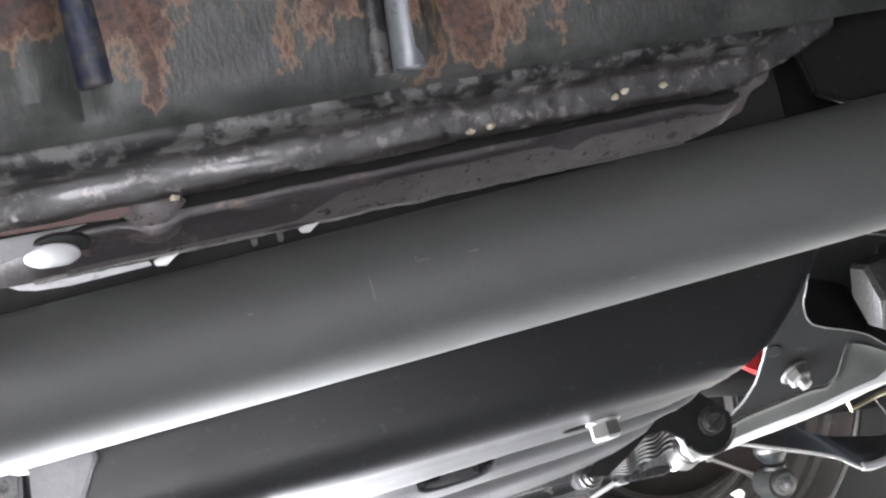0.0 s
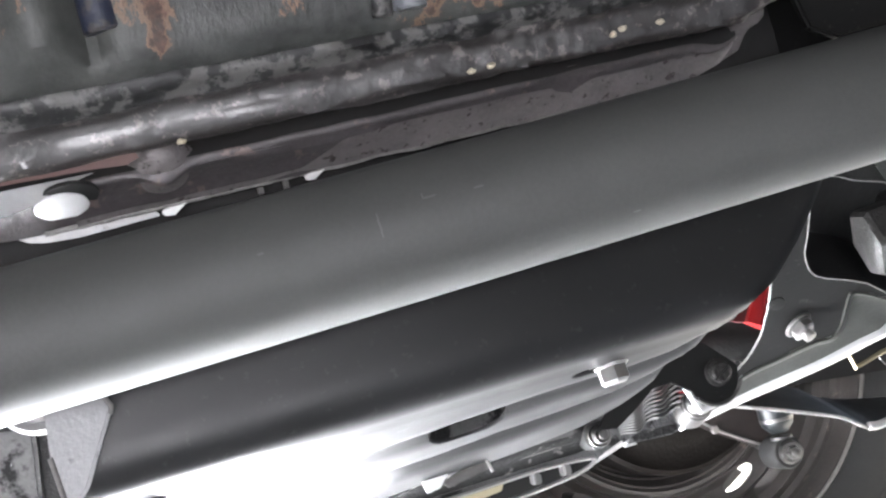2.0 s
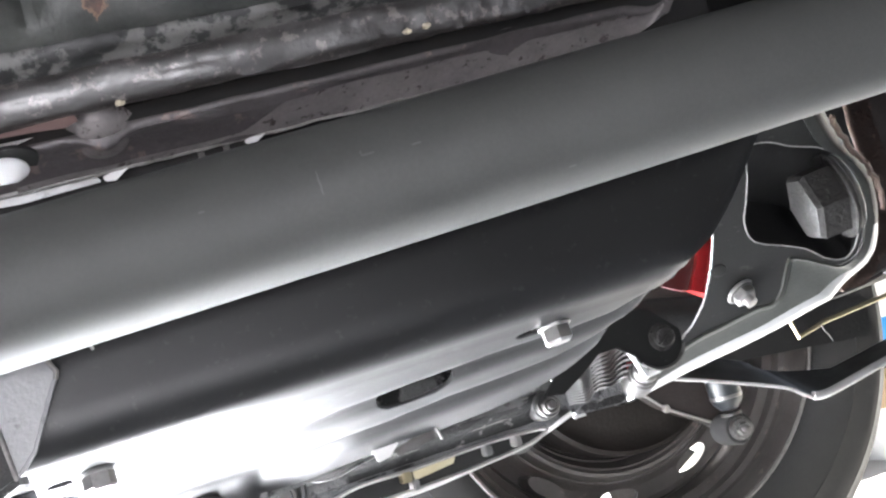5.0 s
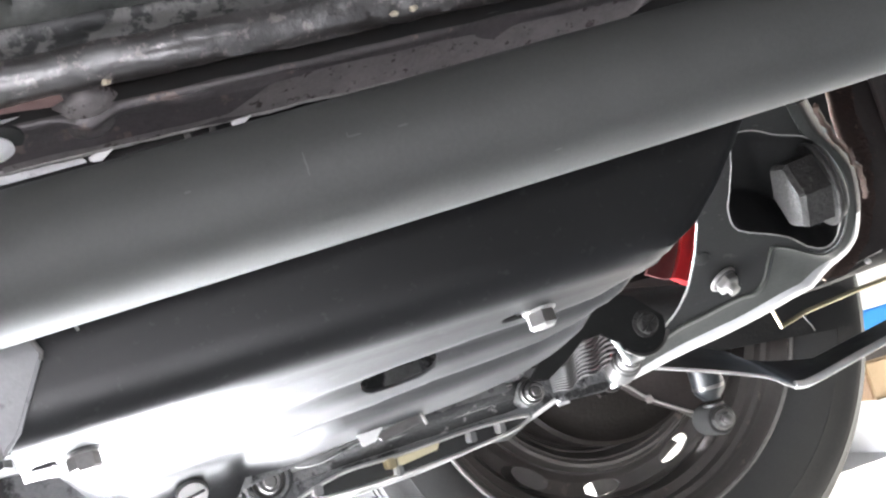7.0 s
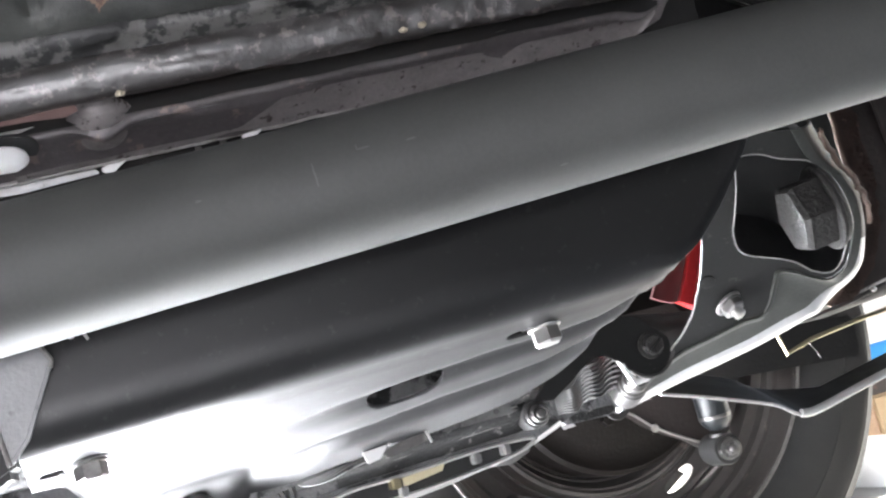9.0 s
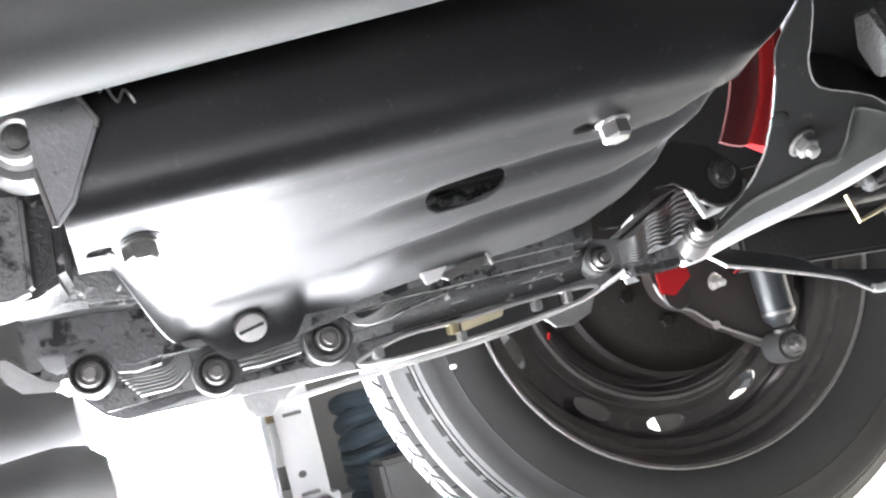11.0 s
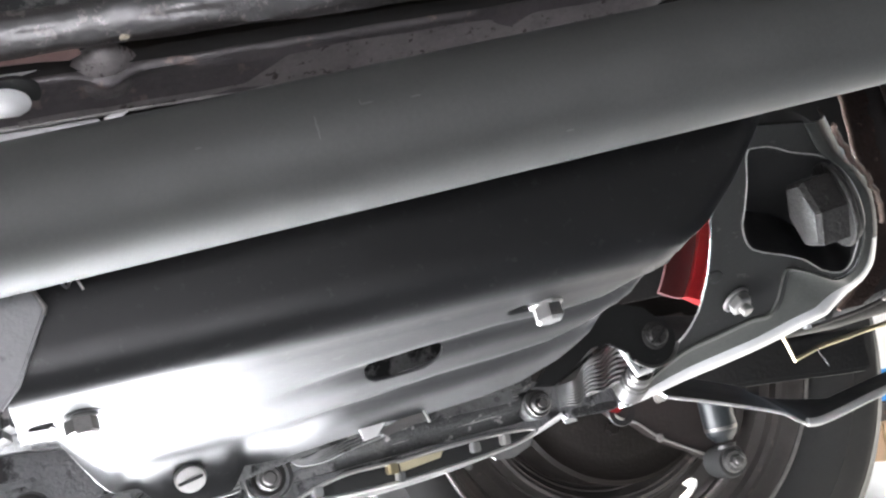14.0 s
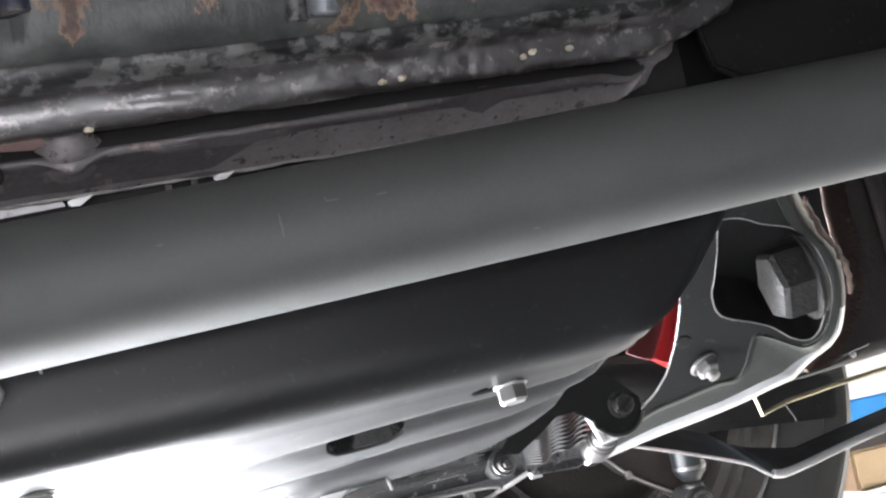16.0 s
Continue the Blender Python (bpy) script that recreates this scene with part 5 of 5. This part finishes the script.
def road_wheel():
    t = thing("road_wheel", (WC.x, WC.y + 0.07, GROUND), "black steel road wheel with slots and a worn tyre", "wheel")
    ax = (0.04, 1, 0)
    prof = [(0.196, 0.010), (0.2025, -0.010), (0.206, -0.0145), (0.222, -0.025), (0.245, -0.0288), (0.2455, -0.0297), (0.247, -0.0292), (0.258, -0.0310), (0.266, -0.0318), (0.2715, -0.0303), (0.2750, -0.0240), (0.2760, -0.0243), (0.2770, -0.0225), (0.2780, -0.0175), (0.2790, -0.0180), (0.2805, -0.0135), (0.2865, -0.006), (0.2905, -0.001), (0.2915, 0.012), (0.2915, 0.030), (0.2910, 0.066), (0.2905, 0.102), (0.2885, 0.120), (0.285, 0.134), (0.265, 0.158), (0.24, 0.162), (0.21, 0.146), (0.196, 0.125), (0.196, 0.01)]
    swell = lambda r: r if r < 0.2785 else 0.2785 + (r - 0.2785) * 1.42
    prof = [(swell(r), h) for r, h in prof]
    tyre = part("tyre", lathe(bmesh.new(), WC, ax, prof, 160), RUBBER, t, "worn black rubber tyre")
    # tread blocks round the crown
    bm = bmesh.new()
    a, u, v = frame_of(ax)
    count = 74
    for k in range(count):
        for row, (h0, h1, off, skew) in enumerate(((0.0232, 0.0400, 0.0, 0.35), (0.0420, 0.0630, 0.45, 0.45), (0.067, 0.102, 0.1, -0.45), (0.1035, 0.130, 0.5, -0.55))):
            q0 = 2 * math.pi * (k + off) / count
            w = 2 * math.pi / count * 0.86
            vs = []
            for rr in (0.2, 1.0):
                for h, dq in ((h0, 0), (h1, skew * w), (h1, w + skew * w), (h0, w)):
                    r0 = {0: 0.2940, 1: 0.2955, 2: 0.2955, 3: 0.2895}[row] if h == (h0 if row < 2 else h1) else 0.2960
                    if row in (1, 2):
                        r0 = 0.2965
                    q = q0 + dq
                    vs.append(bm.verts.new(WC + a * h + (u * math.cos(q) + v * math.sin(q)) * (swell(r0) - 0.008 + 0.0102 * rr)))
            for f in ((4, 5, 6, 7), (0, 1, 5, 4), (1, 2, 6, 5), (2, 3, 7, 6), (3, 0, 4, 7)):
                bm.faces.new([vs[i] for i in f])
    for k in range(2 * count):
        q0 = math.pi * k / count
        w = math.pi / count * 0.94
        lean = -0.55 if k % 2 else -0.95
        vs = []
        for pair in (((-0.0150, 0.2755), (0.0222, 0.2880)), ((-0.0184, 0.2788), (0.0222, 0.2958 - 0.0004 * (k % 2)))):
            (h0, r0), (h1, r1) = pair
            for h, r0, dq in ((h0, r0, lean * w), (h1, r1, 0), (h1, r1, w), (h0, r0, (lean + 0.9) * w)):
                q = q0 + dq
                vs.append(bm.verts.new(WC + a * h + (u * math.cos(q) + v * math.sin(q)) * swell(r0)))
        for f in ((4, 5, 6, 7), (0, 1, 5, 4), (1, 2, 6, 5), (2, 3, 7, 6), (3, 0, 4, 7)):
            bm.faces.new([vs[i] for i in f])
    tagged(part("tread", bm, TREAD, tyre), kind="stuff")
    # rim well and flange
    rim = [(0.193, 0.012), (0.1945, -0.004), (0.1990, -0.012), (0.2020, -0.0118), (0.2032, -0.009), (0.2012, -0.0075), (0.1985, -0.001), (0.1955, 0.016), (0.186, 0.020), (0.184, 0.030), (0.176, 0.036), (0.174, 0.070), (0.180, 0.082), (0.192, 0.13), (0.205, 0.15), (0.207, 0.147), (0.195, 0.125), (0.182, 0.076), (0.178, 0.068), (0.178, 0.04), (0.187, 0.033), (0.193, 0.012)]
    part("rim", lathe(bmesh.new(), WC, ax, rim, 128), RIM_BLACK, t)
    # pale ring puts the highlight along the rim lip into the colour
    part("rim_lip", lathe(bmesh.new(), WC, ax, [(0.2000, -0.0128), (0.2010, -0.0150), (0.2022, -0.0156), (0.2034, -0.0148), (0.2040, -0.0128)], 128), LIP, t, "pale ring painted as the highlight on the rim lip")
    part("paint_fleck", block(bmesh.new(), (0.328, 1.040, 0.2401), (0.003, 0.002, 0.007), 0.0005, pose(0, 0, 0, 0, 25, 0)), RED, t, "tiny red paint fleck")
    # disc with slots
    disc = [(0.172, 0.060), (0.168, 0.067), (0.154, 0.070), (0.148, 0.067), (0.1455, 0.0625), (0.1435, 0.0625), (0.141, 0.055), (0.138, 0.0495), (0.1345, 0.0488), (0.1315, 0.0525), (0.1295, 0.0530), (0.127, 0.058), (0.1235, 0.066), (0.1215, 0.0665), (0.119, 0.073), (0.10, 0.082), (0.06, 0.082), (0.03, 0.078), (0.0, 0.078), (0.0, 0.082), (0.03, 0.082), (0.1, 0.086), (0.122, 0.076), (0.13, 0.06), (0.137, 0.054), (0.144, 0.070), (0.154, 0.074), (0.17, 0.072), (0.1745, 0.062), (0.172, 0.060)]
    body = lathe(bmesh.new(), WC, ax, disc, 128)
    cutters = []
    for k in range(11):
        q0 = -96 + 360 / 11 * k
        c = bmesh.new()
        ring = []
        for i in range(20):
            s = 2 * math.pi * i / 20
            q = radians(q0 + 7.4 * math.cos(s))
            r = 0.1605 + 0.0082 * math.sin(s)
            ring.append(WC + Vector((r * math.cos(q), 0.04, r * math.sin(q))))
        slab(c, ring, (0, 0.06, 0))
        cutters.append(c)
    part("disc", cut(body, cutters), RIM_BLACK, t)
    for k in range(26):
        q0, q1 = radians(360 / 26 * k), radians(360 / 26 * (k + 0.72))
        vane = [WC + Vector((r * math.cos(q), 0.100 - 0.1 * (r - 0.15), r * math.sin(q))) for r, q in ((0.140, q0), (0.172, q0 + 0.05), (0.172, q1 + 0.05), (0.140, q1))]
        part("trim_vane", slab(bmesh.new(), vane, (0, 0.002, 0)), NUT_STEEL, t)
    part("sidewall_mark", block(bmesh.new(), WC + Vector((-0.242, -0.0335, -0.052)), (0.006, 0.003, 0.004), 0.0008), WHITE_STEEL, t, "tiny white chip on the tyre wall")
    return t


road_wheel()


def brake_drum():
    t = thing("brake_drum", WC, "dirty brown-black brake backing plate behind the wheel", "brake")
    prof = [(0, -0.012), (0.03, -0.012), (0.034, -0.006), (0.06, -0.004), (0.09, 0.004), (0.104, 0.006), (0.112, 0.002), (0.1165, 0.006), (0.1175, 0.02), (0.1175, 0.055), (0, 0.055)]
    part("backing_plate", lathe(bmesh.new(), WC, (0, 1, 0), prof, 96), DRUM, t)
    for dx, dz in ((0.05, -0.045), (-0.02, -0.06), (-0.055, -0.03)):
        bolt_in(t, WC + Vector((dx, -0.001, dz)), (0, -1, 0), 0.012, 0.006, DRUM)
    return t


brake_drum()


def shock_absorber():
    t = thing("shock_absorber", (0.515, 0.955, 0.178), "dark shock absorber with a rubber bush and bolt", "shock absorber")
    low = Vector((0.515, 0.958, 0.178))
    d = Vector((-0.02, -0.03, 1)).normalized()
    b0 = low + d * 0.0185
    part("body", lathe(bmesh.new(), b0, d, [(0, 0), (0.008, 0), (0.0105, 0.003), (0.0140, 0.007), (0.0150, 0.011), (0.0150, 0.095), (0, 0.095)], 40), SHOCK, t)
    part("band", lathe(bmesh.new(), b0, d, [(0.0149, 0.0105), (0.0153, 0.011), (0.0153, 0.0135), (0.0149, 0.014)], 40), NUT_STEEL, t)
    part("eye", lathe(bmesh.new(), low + Vector((0, 0.022, 0)), (0, -1, 0), [(0.010, 0), (0.0145, 0), (0.015, 0.002), (0.015, 0.026), (0.0138, 0.029), (0.010, 0.029)], 36), RUBBER, t)
    part("bush", lathe(bmesh.new(), low + Vector((0, 0.02, 0)), (0, -1, 0), [(0.005, 0.033), (0.0098, 0.032), (0.0108, 0.028), (0.0108, 0)], 30), NUT_STEEL, t)
    for k in range(2):
        part("spring_ring", lathe(bmesh.new(), low + d * (0.0125 + 0.0016 * k), d, [(0.006, 0), (0.0098, 0.0002), (0.0098, 0.0011), (0.006, 0.0013)], 24), DARK_STEEL, t)
    part("pin", rod(bmesh.new(), low + Vector((0, 0.018, 0)), (0.521, 1.062, 0.200), 0.0055), DARK_STEEL, t)
    bolt_in(t, low + Vector((0, -0.011, 0)), (-0.25, -0.95, 0.0), 0.0110, 0.007, DARK_STEEL, 0.0095, 0.003, 0.006)
    return t


shock_absorber()


def suspension_arm():
    t = thing("suspension_arm", (0.44, 0.9, 0.23), "brown-black pressed steel suspension arm with a bright edge", "suspension arm")
    edge = smooth_path([(0.4176, 0.985, 0.2614), (0.4219, 0.985, 0.2482), (0.4326, 0.985, 0.2366), (0.4475, 0.985, 0.2292), (0.4653, 0.985, 0.2126), (0.4897, 0.985, 0.1974), (0.5157, 0.985, 0.1828)], 5)
    outline = [Vector(p) for p in edge] + [Vector((0.54, 0.985, 0.19)), Vector((0.56, 0.985, 0.25)), Vector((0.52, 0.985, 0.32)), Vector((0.43, 0.985, 0.32)), Vector((0.4176, 0.985, 0.28))]
    part("pressing", slab(bmesh.new(), outline, (0, 0.02, 0)), ARM_BROWN, t)
    part("bright_edge", sweep(bmesh.new(), [p + Vector((0, -0.001, -0.0005)) for p in edge], 0.0013, 8, up=(0, 1, 0)), STEEL, t)
    bm = slab(bmesh.new(), [(0.374, 0.88, 0.2643), (0.3889, 0.88, 0.2659), (0.4022, 0.88, 0.2636), (0.4034, 0.88, 0.2562), (0.3855, 0.88, 0.244), (0.374, 0.88, 0.2482)], (0.001, 0.004, 0.001), bevel=0.0008)
    part("red_tag", bm, RED, t, "torn red plastic tag")
    part("red_chip", slab(bmesh.new(), [(0.3872, 0.78, 0.2482), (0.3932, 0.78, 0.2500), (0.3938, 0.78, 0.2486), (0.3882, 0.78, 0.2470)], (0, 0.002, 0)), RED, t)
    bolt_in(t, (0.4747, 0.983, 0.2502), (0.35, -0.85, -0.3), 0.0105, 0.006, STEEL, 0.008, 0.0015, 0.005)
    bolt_in(t, (0.3954, 0.983, 0.2721), (0.3, -0.9, -0.2), 0.007, 0.004, STEEL)
    bolt_in(t, (0.4639, 0.983, 0.2119), (0.2, -0.95, -0.2), 0.007, 0.003, STEEL)
    part("ring", lathe(bmesh.new(), (0.3957, 0.9000, 0.2447), (0, -1, 0), [(0.0075, 0), (0.0118, 0), (0.0126, 0.002), (0.0118, 0.004), (0.0075, 0.004)], 30), BLACK_CHASSIS, t)
    return t


suspension_arm()


def lower_strap():
    t = thing("bent_strap", (0.45, 0.72, 0.215), "bent black flat steel strap with a rough cut edge", "strap")
    path = smooth_path([(0.3500, 0.72, 0.2502), (0.3833, 0.72, 0.2395), (0.4305, 0.72, 0.2226), (0.4440, 0.72, 0.2140), (0.4531, 0.72, 0.2095), (0.4680, 0.72, 0.2095), (0.5134, 0.72, 0.2175), (0.5600, 0.72, 0.2250), (0.60, 0.72, 0.231)], 6)
    bm = bmesh.new()
    grid = []
    for k, p in enumerate(path):
        j = noise.noise(p * 400) * 0.0005
        far = min(1.0, max(0.0, (p.x - 0.455) / 0.05))
        grid.append([bm.verts.new(p + Vector((0, dy, dz + (j if dz < 0.001 else 0)))) for dy, dz in ((0, 0), (0, 0.0032), (0.05, 0.0252 - 0.019 * far), (0.05, 0.0220 - 0.019 * far))])
    for a, b in zip(grid, grid[1:]):
        for k in range(4):
            bm.faces.new((a[k], b[k], b[(k + 1) % 4], a[(k + 1) % 4]))
    bm.faces.new(grid[0])
    bm.faces.new(grid[-1])
    part("strip", bm, PLATE, t)
    cutedge = [p + Vector((0, -0.0006, 0.0016)) for p in path]
    # paler bar on the outer half paints the strong light on that edge
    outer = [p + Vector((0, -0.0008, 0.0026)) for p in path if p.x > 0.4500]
    part("lit_edge", sweep(bmesh.new(), outer, 0.0030, 10, flat=1.0, up=(0, 1, 0)), BRIGHT_STEEL, t, "pale outer edge, strong light put into the metal")
    part("cut_edge", sweep(bmesh.new(), cutedge, 0.0013, 6, flat=1.0, up=(0, 1, 0)), CUT_EDGE, t, "rough bright cut edge")
    return t


lower_strap()


def wire_clip():
    t = thing("wire_clip", (0.44, 0.67, 0.265), "folded yellow zinc-plated clip", "clip")
    path = [(0.4185, 0.67, 0.2750), (0.4229, 0.67, 0.2570), (0.4443, 0.67, 0.2622), (0.49, 0.67, 0.2668), (0.55, 0.67, 0.2715)]
    part("fold", sweep(bmesh.new(), path, 0.0016, 6, up=(0, 1, 0)), YELLOW_ZINC, t)
    part("pin", rod(bmesh.new(), (0.449, 0.69, 0.2825), (0.53, 0.69, 0.2950), 0.0080), STONE, t, "rough grey cast pin")
    part("wire", sweep(bmesh.new(), smooth_path([(0.432, 0.655, 0.2755), (0.46, 0.65, 0.2785), (0.486, 0.648, 0.2830)], 5), 0.0013, 8), DARK_STEEL, t)
    part("stem", rod(bmesh.new(), (0.476, 0.690, 0.2868), (0.476, 0.752, 0.2880), 0.0040), STONE, t)
    part("bead", lathe(bmesh.new(), (0.486, 0.648, 0.2815), (0, 0, 1), [(0, 0), (0.0022, 0.0008), (0.0026, 0.002), (0.0018, 0.0034), (0, 0.004)], 12), STEEL, t)
    part("thread", sweep(bmesh.new(), smooth_path([(0.4400, 0.668, 0.2615), (0.4412, 0.667, 0.2565), (0.4440, 0.668, 0.2530), (0.4455, 0.668, 0.2485)], 4), 0.0005, 6), DARK_STEEL, t)
    return t


wire_clip()


def cross_tube():
    t = thing("frame_arm", (0.45, 0.75, 0.28), "black painted frame arm above the strap", "frame arm")
    part("arm", sweep(bmesh.new(), [(0.30, 0.74, 0.305), (0.40, 0.74, 0.288), (0.52, 0.76, 0.286), (0.75, 0.80, 0.30)], 0.014, 20), BLACK_CHASSIS, t)
    part("rib", block(bmesh.new(), (0.505, 0.83, 0.258), (0.17, 0.02, 0.035), 0.003, pose(0, 0, 0, 0, 5, 0)), BLACK_CHASSIS, t)
    return t


cross_tube()


def dark_inner():
    t = thing("inner_wing", (0.5, 0.95, 0.42), "black inner wing behind the engine", "inner wing")
    bm = slab(bmesh.new(), [(0.10, 0.86, 0.36), (0.34, 0.86, 0.33), (0.60, 0.86, 0.33), (0.72, 0.86, 0.34), (0.72, 0.86, 0.56), (0.1, 0.86, 0.56)], (0, 0.004, 0))
    part("sheet", bm, BLACK_CHASSIS, t)
    return t


dark_inner()


# ---- second silencer, lamp and things on the floor ----
def silencer():
    t = thing("silencer", (-0.2, 0.8, 0.26), "grey painted silencer drum at the end of the engine", "silencer")
    part("drum", lathe(bmesh.new(), (-0.55, 0.86, 0.262), (1, -0.02, 0), [(0, 0), (0.030, 0.002), (0.036, 0.01), (0.036, 0.455), (0.030, 0.475), (0, 0.48)], 48), BLACK_SATIN, t)
    for x in (-0.5, -0.3):
        part("hanger", rod(bmesh.new(), (x, 0.86, 0.29), (x, 0.86, 0.55), 0.005), DARK_STEEL, t)
    return t


silencer()


def tail_pipe():
    t = thing("tail_pipe", (-0.12, 0.72, 0.2), "grey tail pipe with a rounded end", "pipe")
    part("pipe", lathe(bmesh.new(), (-0.42, 0.76, 0.196), (1, 0, 0.05), [(0, 0), (0.03, 0.0), (0.034, 0.01), (0.034, 0.335), (0.030, 0.352), (0.020, 0.362), (0, 0.365)], 48), BLACK_SATIN, t)
    part("hanger", rod(bmesh.new(), (-0.38, 0.76, 0.22), (-0.38, 0.76, 0.55), 0.005), DARK_STEEL, t)
    return t


tail_pipe()


def work_lamp():
    t = thing("work_lamp", (-0.105, 1.62, GROUND), "lit white work lamp standing on the garage floor", "lamp")
    part("housing", block(bmesh.new(), (-0.105, 1.618, 0.185), (0.42, 0.03, 0.33), 0.008), BLACK_SATIN, t)
    part("panel", block(bmesh.new(), (-0.105, 1.600, 0.185), (0.39, 0.004, 0.30), 0.001), LED, t, "glowing white panel")
    for x in (-0.26, 0.05):
        part("leg", rod(bmesh.new(), (x, 1.618, GROUND), (x, 1.618, 0.05), 0.008), BLACK_SATIN, t)
        part("foot", rod(bmesh.new(), (x, 1.55, GROUND + 0.008), (x, 1.70, GROUND + 0.008), 0.008), BLACK_SATIN, t)
    return t


work_lamp()


# Invented panel out of view, added to brighten the engine from below.
def floor_fill():
    t = thing("floor_fill_panel", (-0.170, 0.89, GROUND), "added unseen fill panel lying face up on the floor", "lamp")
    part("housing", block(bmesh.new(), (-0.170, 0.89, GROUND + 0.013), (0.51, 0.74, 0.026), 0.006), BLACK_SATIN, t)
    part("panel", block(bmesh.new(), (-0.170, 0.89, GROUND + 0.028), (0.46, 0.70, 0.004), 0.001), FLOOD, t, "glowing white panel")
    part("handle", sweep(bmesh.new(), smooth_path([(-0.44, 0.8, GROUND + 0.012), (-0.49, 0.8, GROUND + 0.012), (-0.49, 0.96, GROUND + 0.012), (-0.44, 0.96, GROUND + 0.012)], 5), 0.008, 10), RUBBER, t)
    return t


floor_fill()


# Out of view: a panel added behind the camera to light tube and channel.
def front_fill():
    t = thing("front_fill", (-0.15, -0.33, GROUND), "added unseen fill panel on a low stand", "lamp")
    part("housing", block(bmesh.new(), (-0.15, -0.337, 0.27), (0.57, 0.03, 0.23), 0.006), BLACK_SATIN, t)
    part("panel", block(bmesh.new(), (-0.15, -0.320, 0.27), (0.54, 0.004, 0.20), 0.001), BAR_LIT, t, "glowing white panel")
    for x in (-0.36, 0.07):
        part("leg", rod(bmesh.new(), (x, -0.337, GROUND), (x, -0.337, 0.17), 0.006), STEEL, t)
        part("foot", rod(bmesh.new(), (x, -0.40, GROUND + 0.007), (x, -0.27, GROUND + 0.007), 0.007), RUBBER, t)
    return t


front_fill()


def shelf_rack():
    t = thing("shelf_rack", (0.2, 2.0, GROUND), "white slotted steel shelf rack", "shelf")
    def upright(x, y, w):
        holes = []
        k = 0
        z = 0.03
        while z < 0.9:
            if k % 2:
                holes.append([(x - w * 0.1 + 0.007 * math.cos(q), y, z + 0.006 * math.sin(q)) for q in (2 * math.pi * i / 14 for i in range(14))])
            else:
                holes.append([(x - 0.016, y, z - 0.003), (x + 0.016, y, z - 0.003), (x + 0.016, y, z + 0.003), (x - 0.016, y, z + 0.003)])
            k += 1
            z += 0.034
        part("upright", slab(bmesh.new(), [(x - w / 2, y, GROUND), (x + w / 2, y, GROUND), (x + w / 2, y, 1.5), (x - w / 2, y, 1.5)], (0, 0.002, 0), holes), WHITE_STEEL, t)
        part("side", block(bmesh.new(), (x + w / 2 + 0.001, y + 0.018, 0.75), (0.002, 0.036, 1.5), 0), WHITE_STEEL, t)
    upright(0.182, 2.0, 0.062)
    upright(-0.62, 2.0, 0.062)
    part("brace", block(bmesh.new(), (-0.2, 2.016, 0.19), (0.8, 0.02, 0.075), 0.001), WHITE_STEEL, t)
    part("shelf", block(bmesh.new(), (-0.2, 2.2, 0.075), (0.86, 0.4, 0.03), 0.002), WHITE_STEEL, t)
    return t


shelf_rack()


def floor_things():
    t = thing("wooden_box", (0.12, 2.12, GROUND), "pale wooden batten standing behind the rack", "batten")
    part("board", block(bmesh.new(), (0.145, 2.12, 0.24), (0.035, 0.02, 0.5), 0.002, pose(0, 0, 0, 0, 14, 0)), WOOD, t)
    h = thing("coiled_hose", (0.31, 2.15, GROUND), "coil of blue-grey hose against the wall", "hose")
    for k in range(8):
        pts = [(0.42 + 0.14 * math.cos(q), 2.15 + 0.14 * math.sin(q) , 0.02 + 0.029 * k + 0.01 * math.sin(q * 2 + k)) for q in (2 * math.pi * i / 24 for i in range(24))]
        part("coil", sweep(bmesh.new(), pts, 0.0155, 10, True), HOSE, h)
    b = thing("grey_box", (0.33, 1.9, GROUND), "grey plastic tool box on the floor", "box")
    part("body", block(bmesh.new(), (0.36, 1.92, 0.055), (0.16, 0.14, 0.14), 0.008), BLACK_SATIN, b)
    part("latch", block(bmesh.new(), (0.335, 1.845, 0.13), (0.02, 0.012, 0.02), 0.003), ALLOY, b)
    c = thing("white_tin", (1.22, 1.6, GROUND), "low white tin standing on the floor", "tin")
    part("body", block(bmesh.new(), (1.235, 1.6, 0.0235), (0.30, 0.2, 0.077), 0.004), WHITE_STEEL, c)
    part("lid", block(bmesh.new(), (1.235, 1.6, 0.0645), (0.304, 0.204, 0.005), 0.001), WHITE_STEEL, c)
    p = thing("timber_offcut", (1.22, 1.58, 0.067), "brown wooden offcut lying on a white tin", "timber")
    part("beam", block(bmesh.new(), (1.235, 1.56, 0.097), (0.31, 0.10, 0.060), 0.004), WOOD, p)
    part("end_grain", block(bmesh.new(), (1.0795, 1.56, 0.097), (0.003, 0.096, 0.056), 0.001), TIMBER_END, p)
    d = thing("dark_case", (1.22, 1.58, 0.127), "flat dark plastic case on the timber", "case")
    part("body", block(bmesh.new(), (1.23, 1.57, 0.1415), (0.30, 0.12, 0.029), 0.004), RUST_BLACK, d)
    e = thing("blue_box", (1.22, 1.58, 0.156), "bright blue plastic box on a dark case", "box")
    part("body", block(bmesh.new(), (1.225, 1.57, 0.1795), (0.28, 0.12, 0.047), 0.004), BLUE, e)
    g = thing("white_carton", (1.22, 1.58, 0.203), "white carton on top of a blue box", "carton")
    part("body", block(bmesh.new(), (1.215, 1.57, 0.258), (0.29, 0.14, 0.11), 0.003), WHITE_STEEL, g)
    part("flap", block(bmesh.new(), (1.215, 1.4985, 0.285), (0.286, 0.002, 0.05), 0), WHITE_STEEL, g)

floor_things()
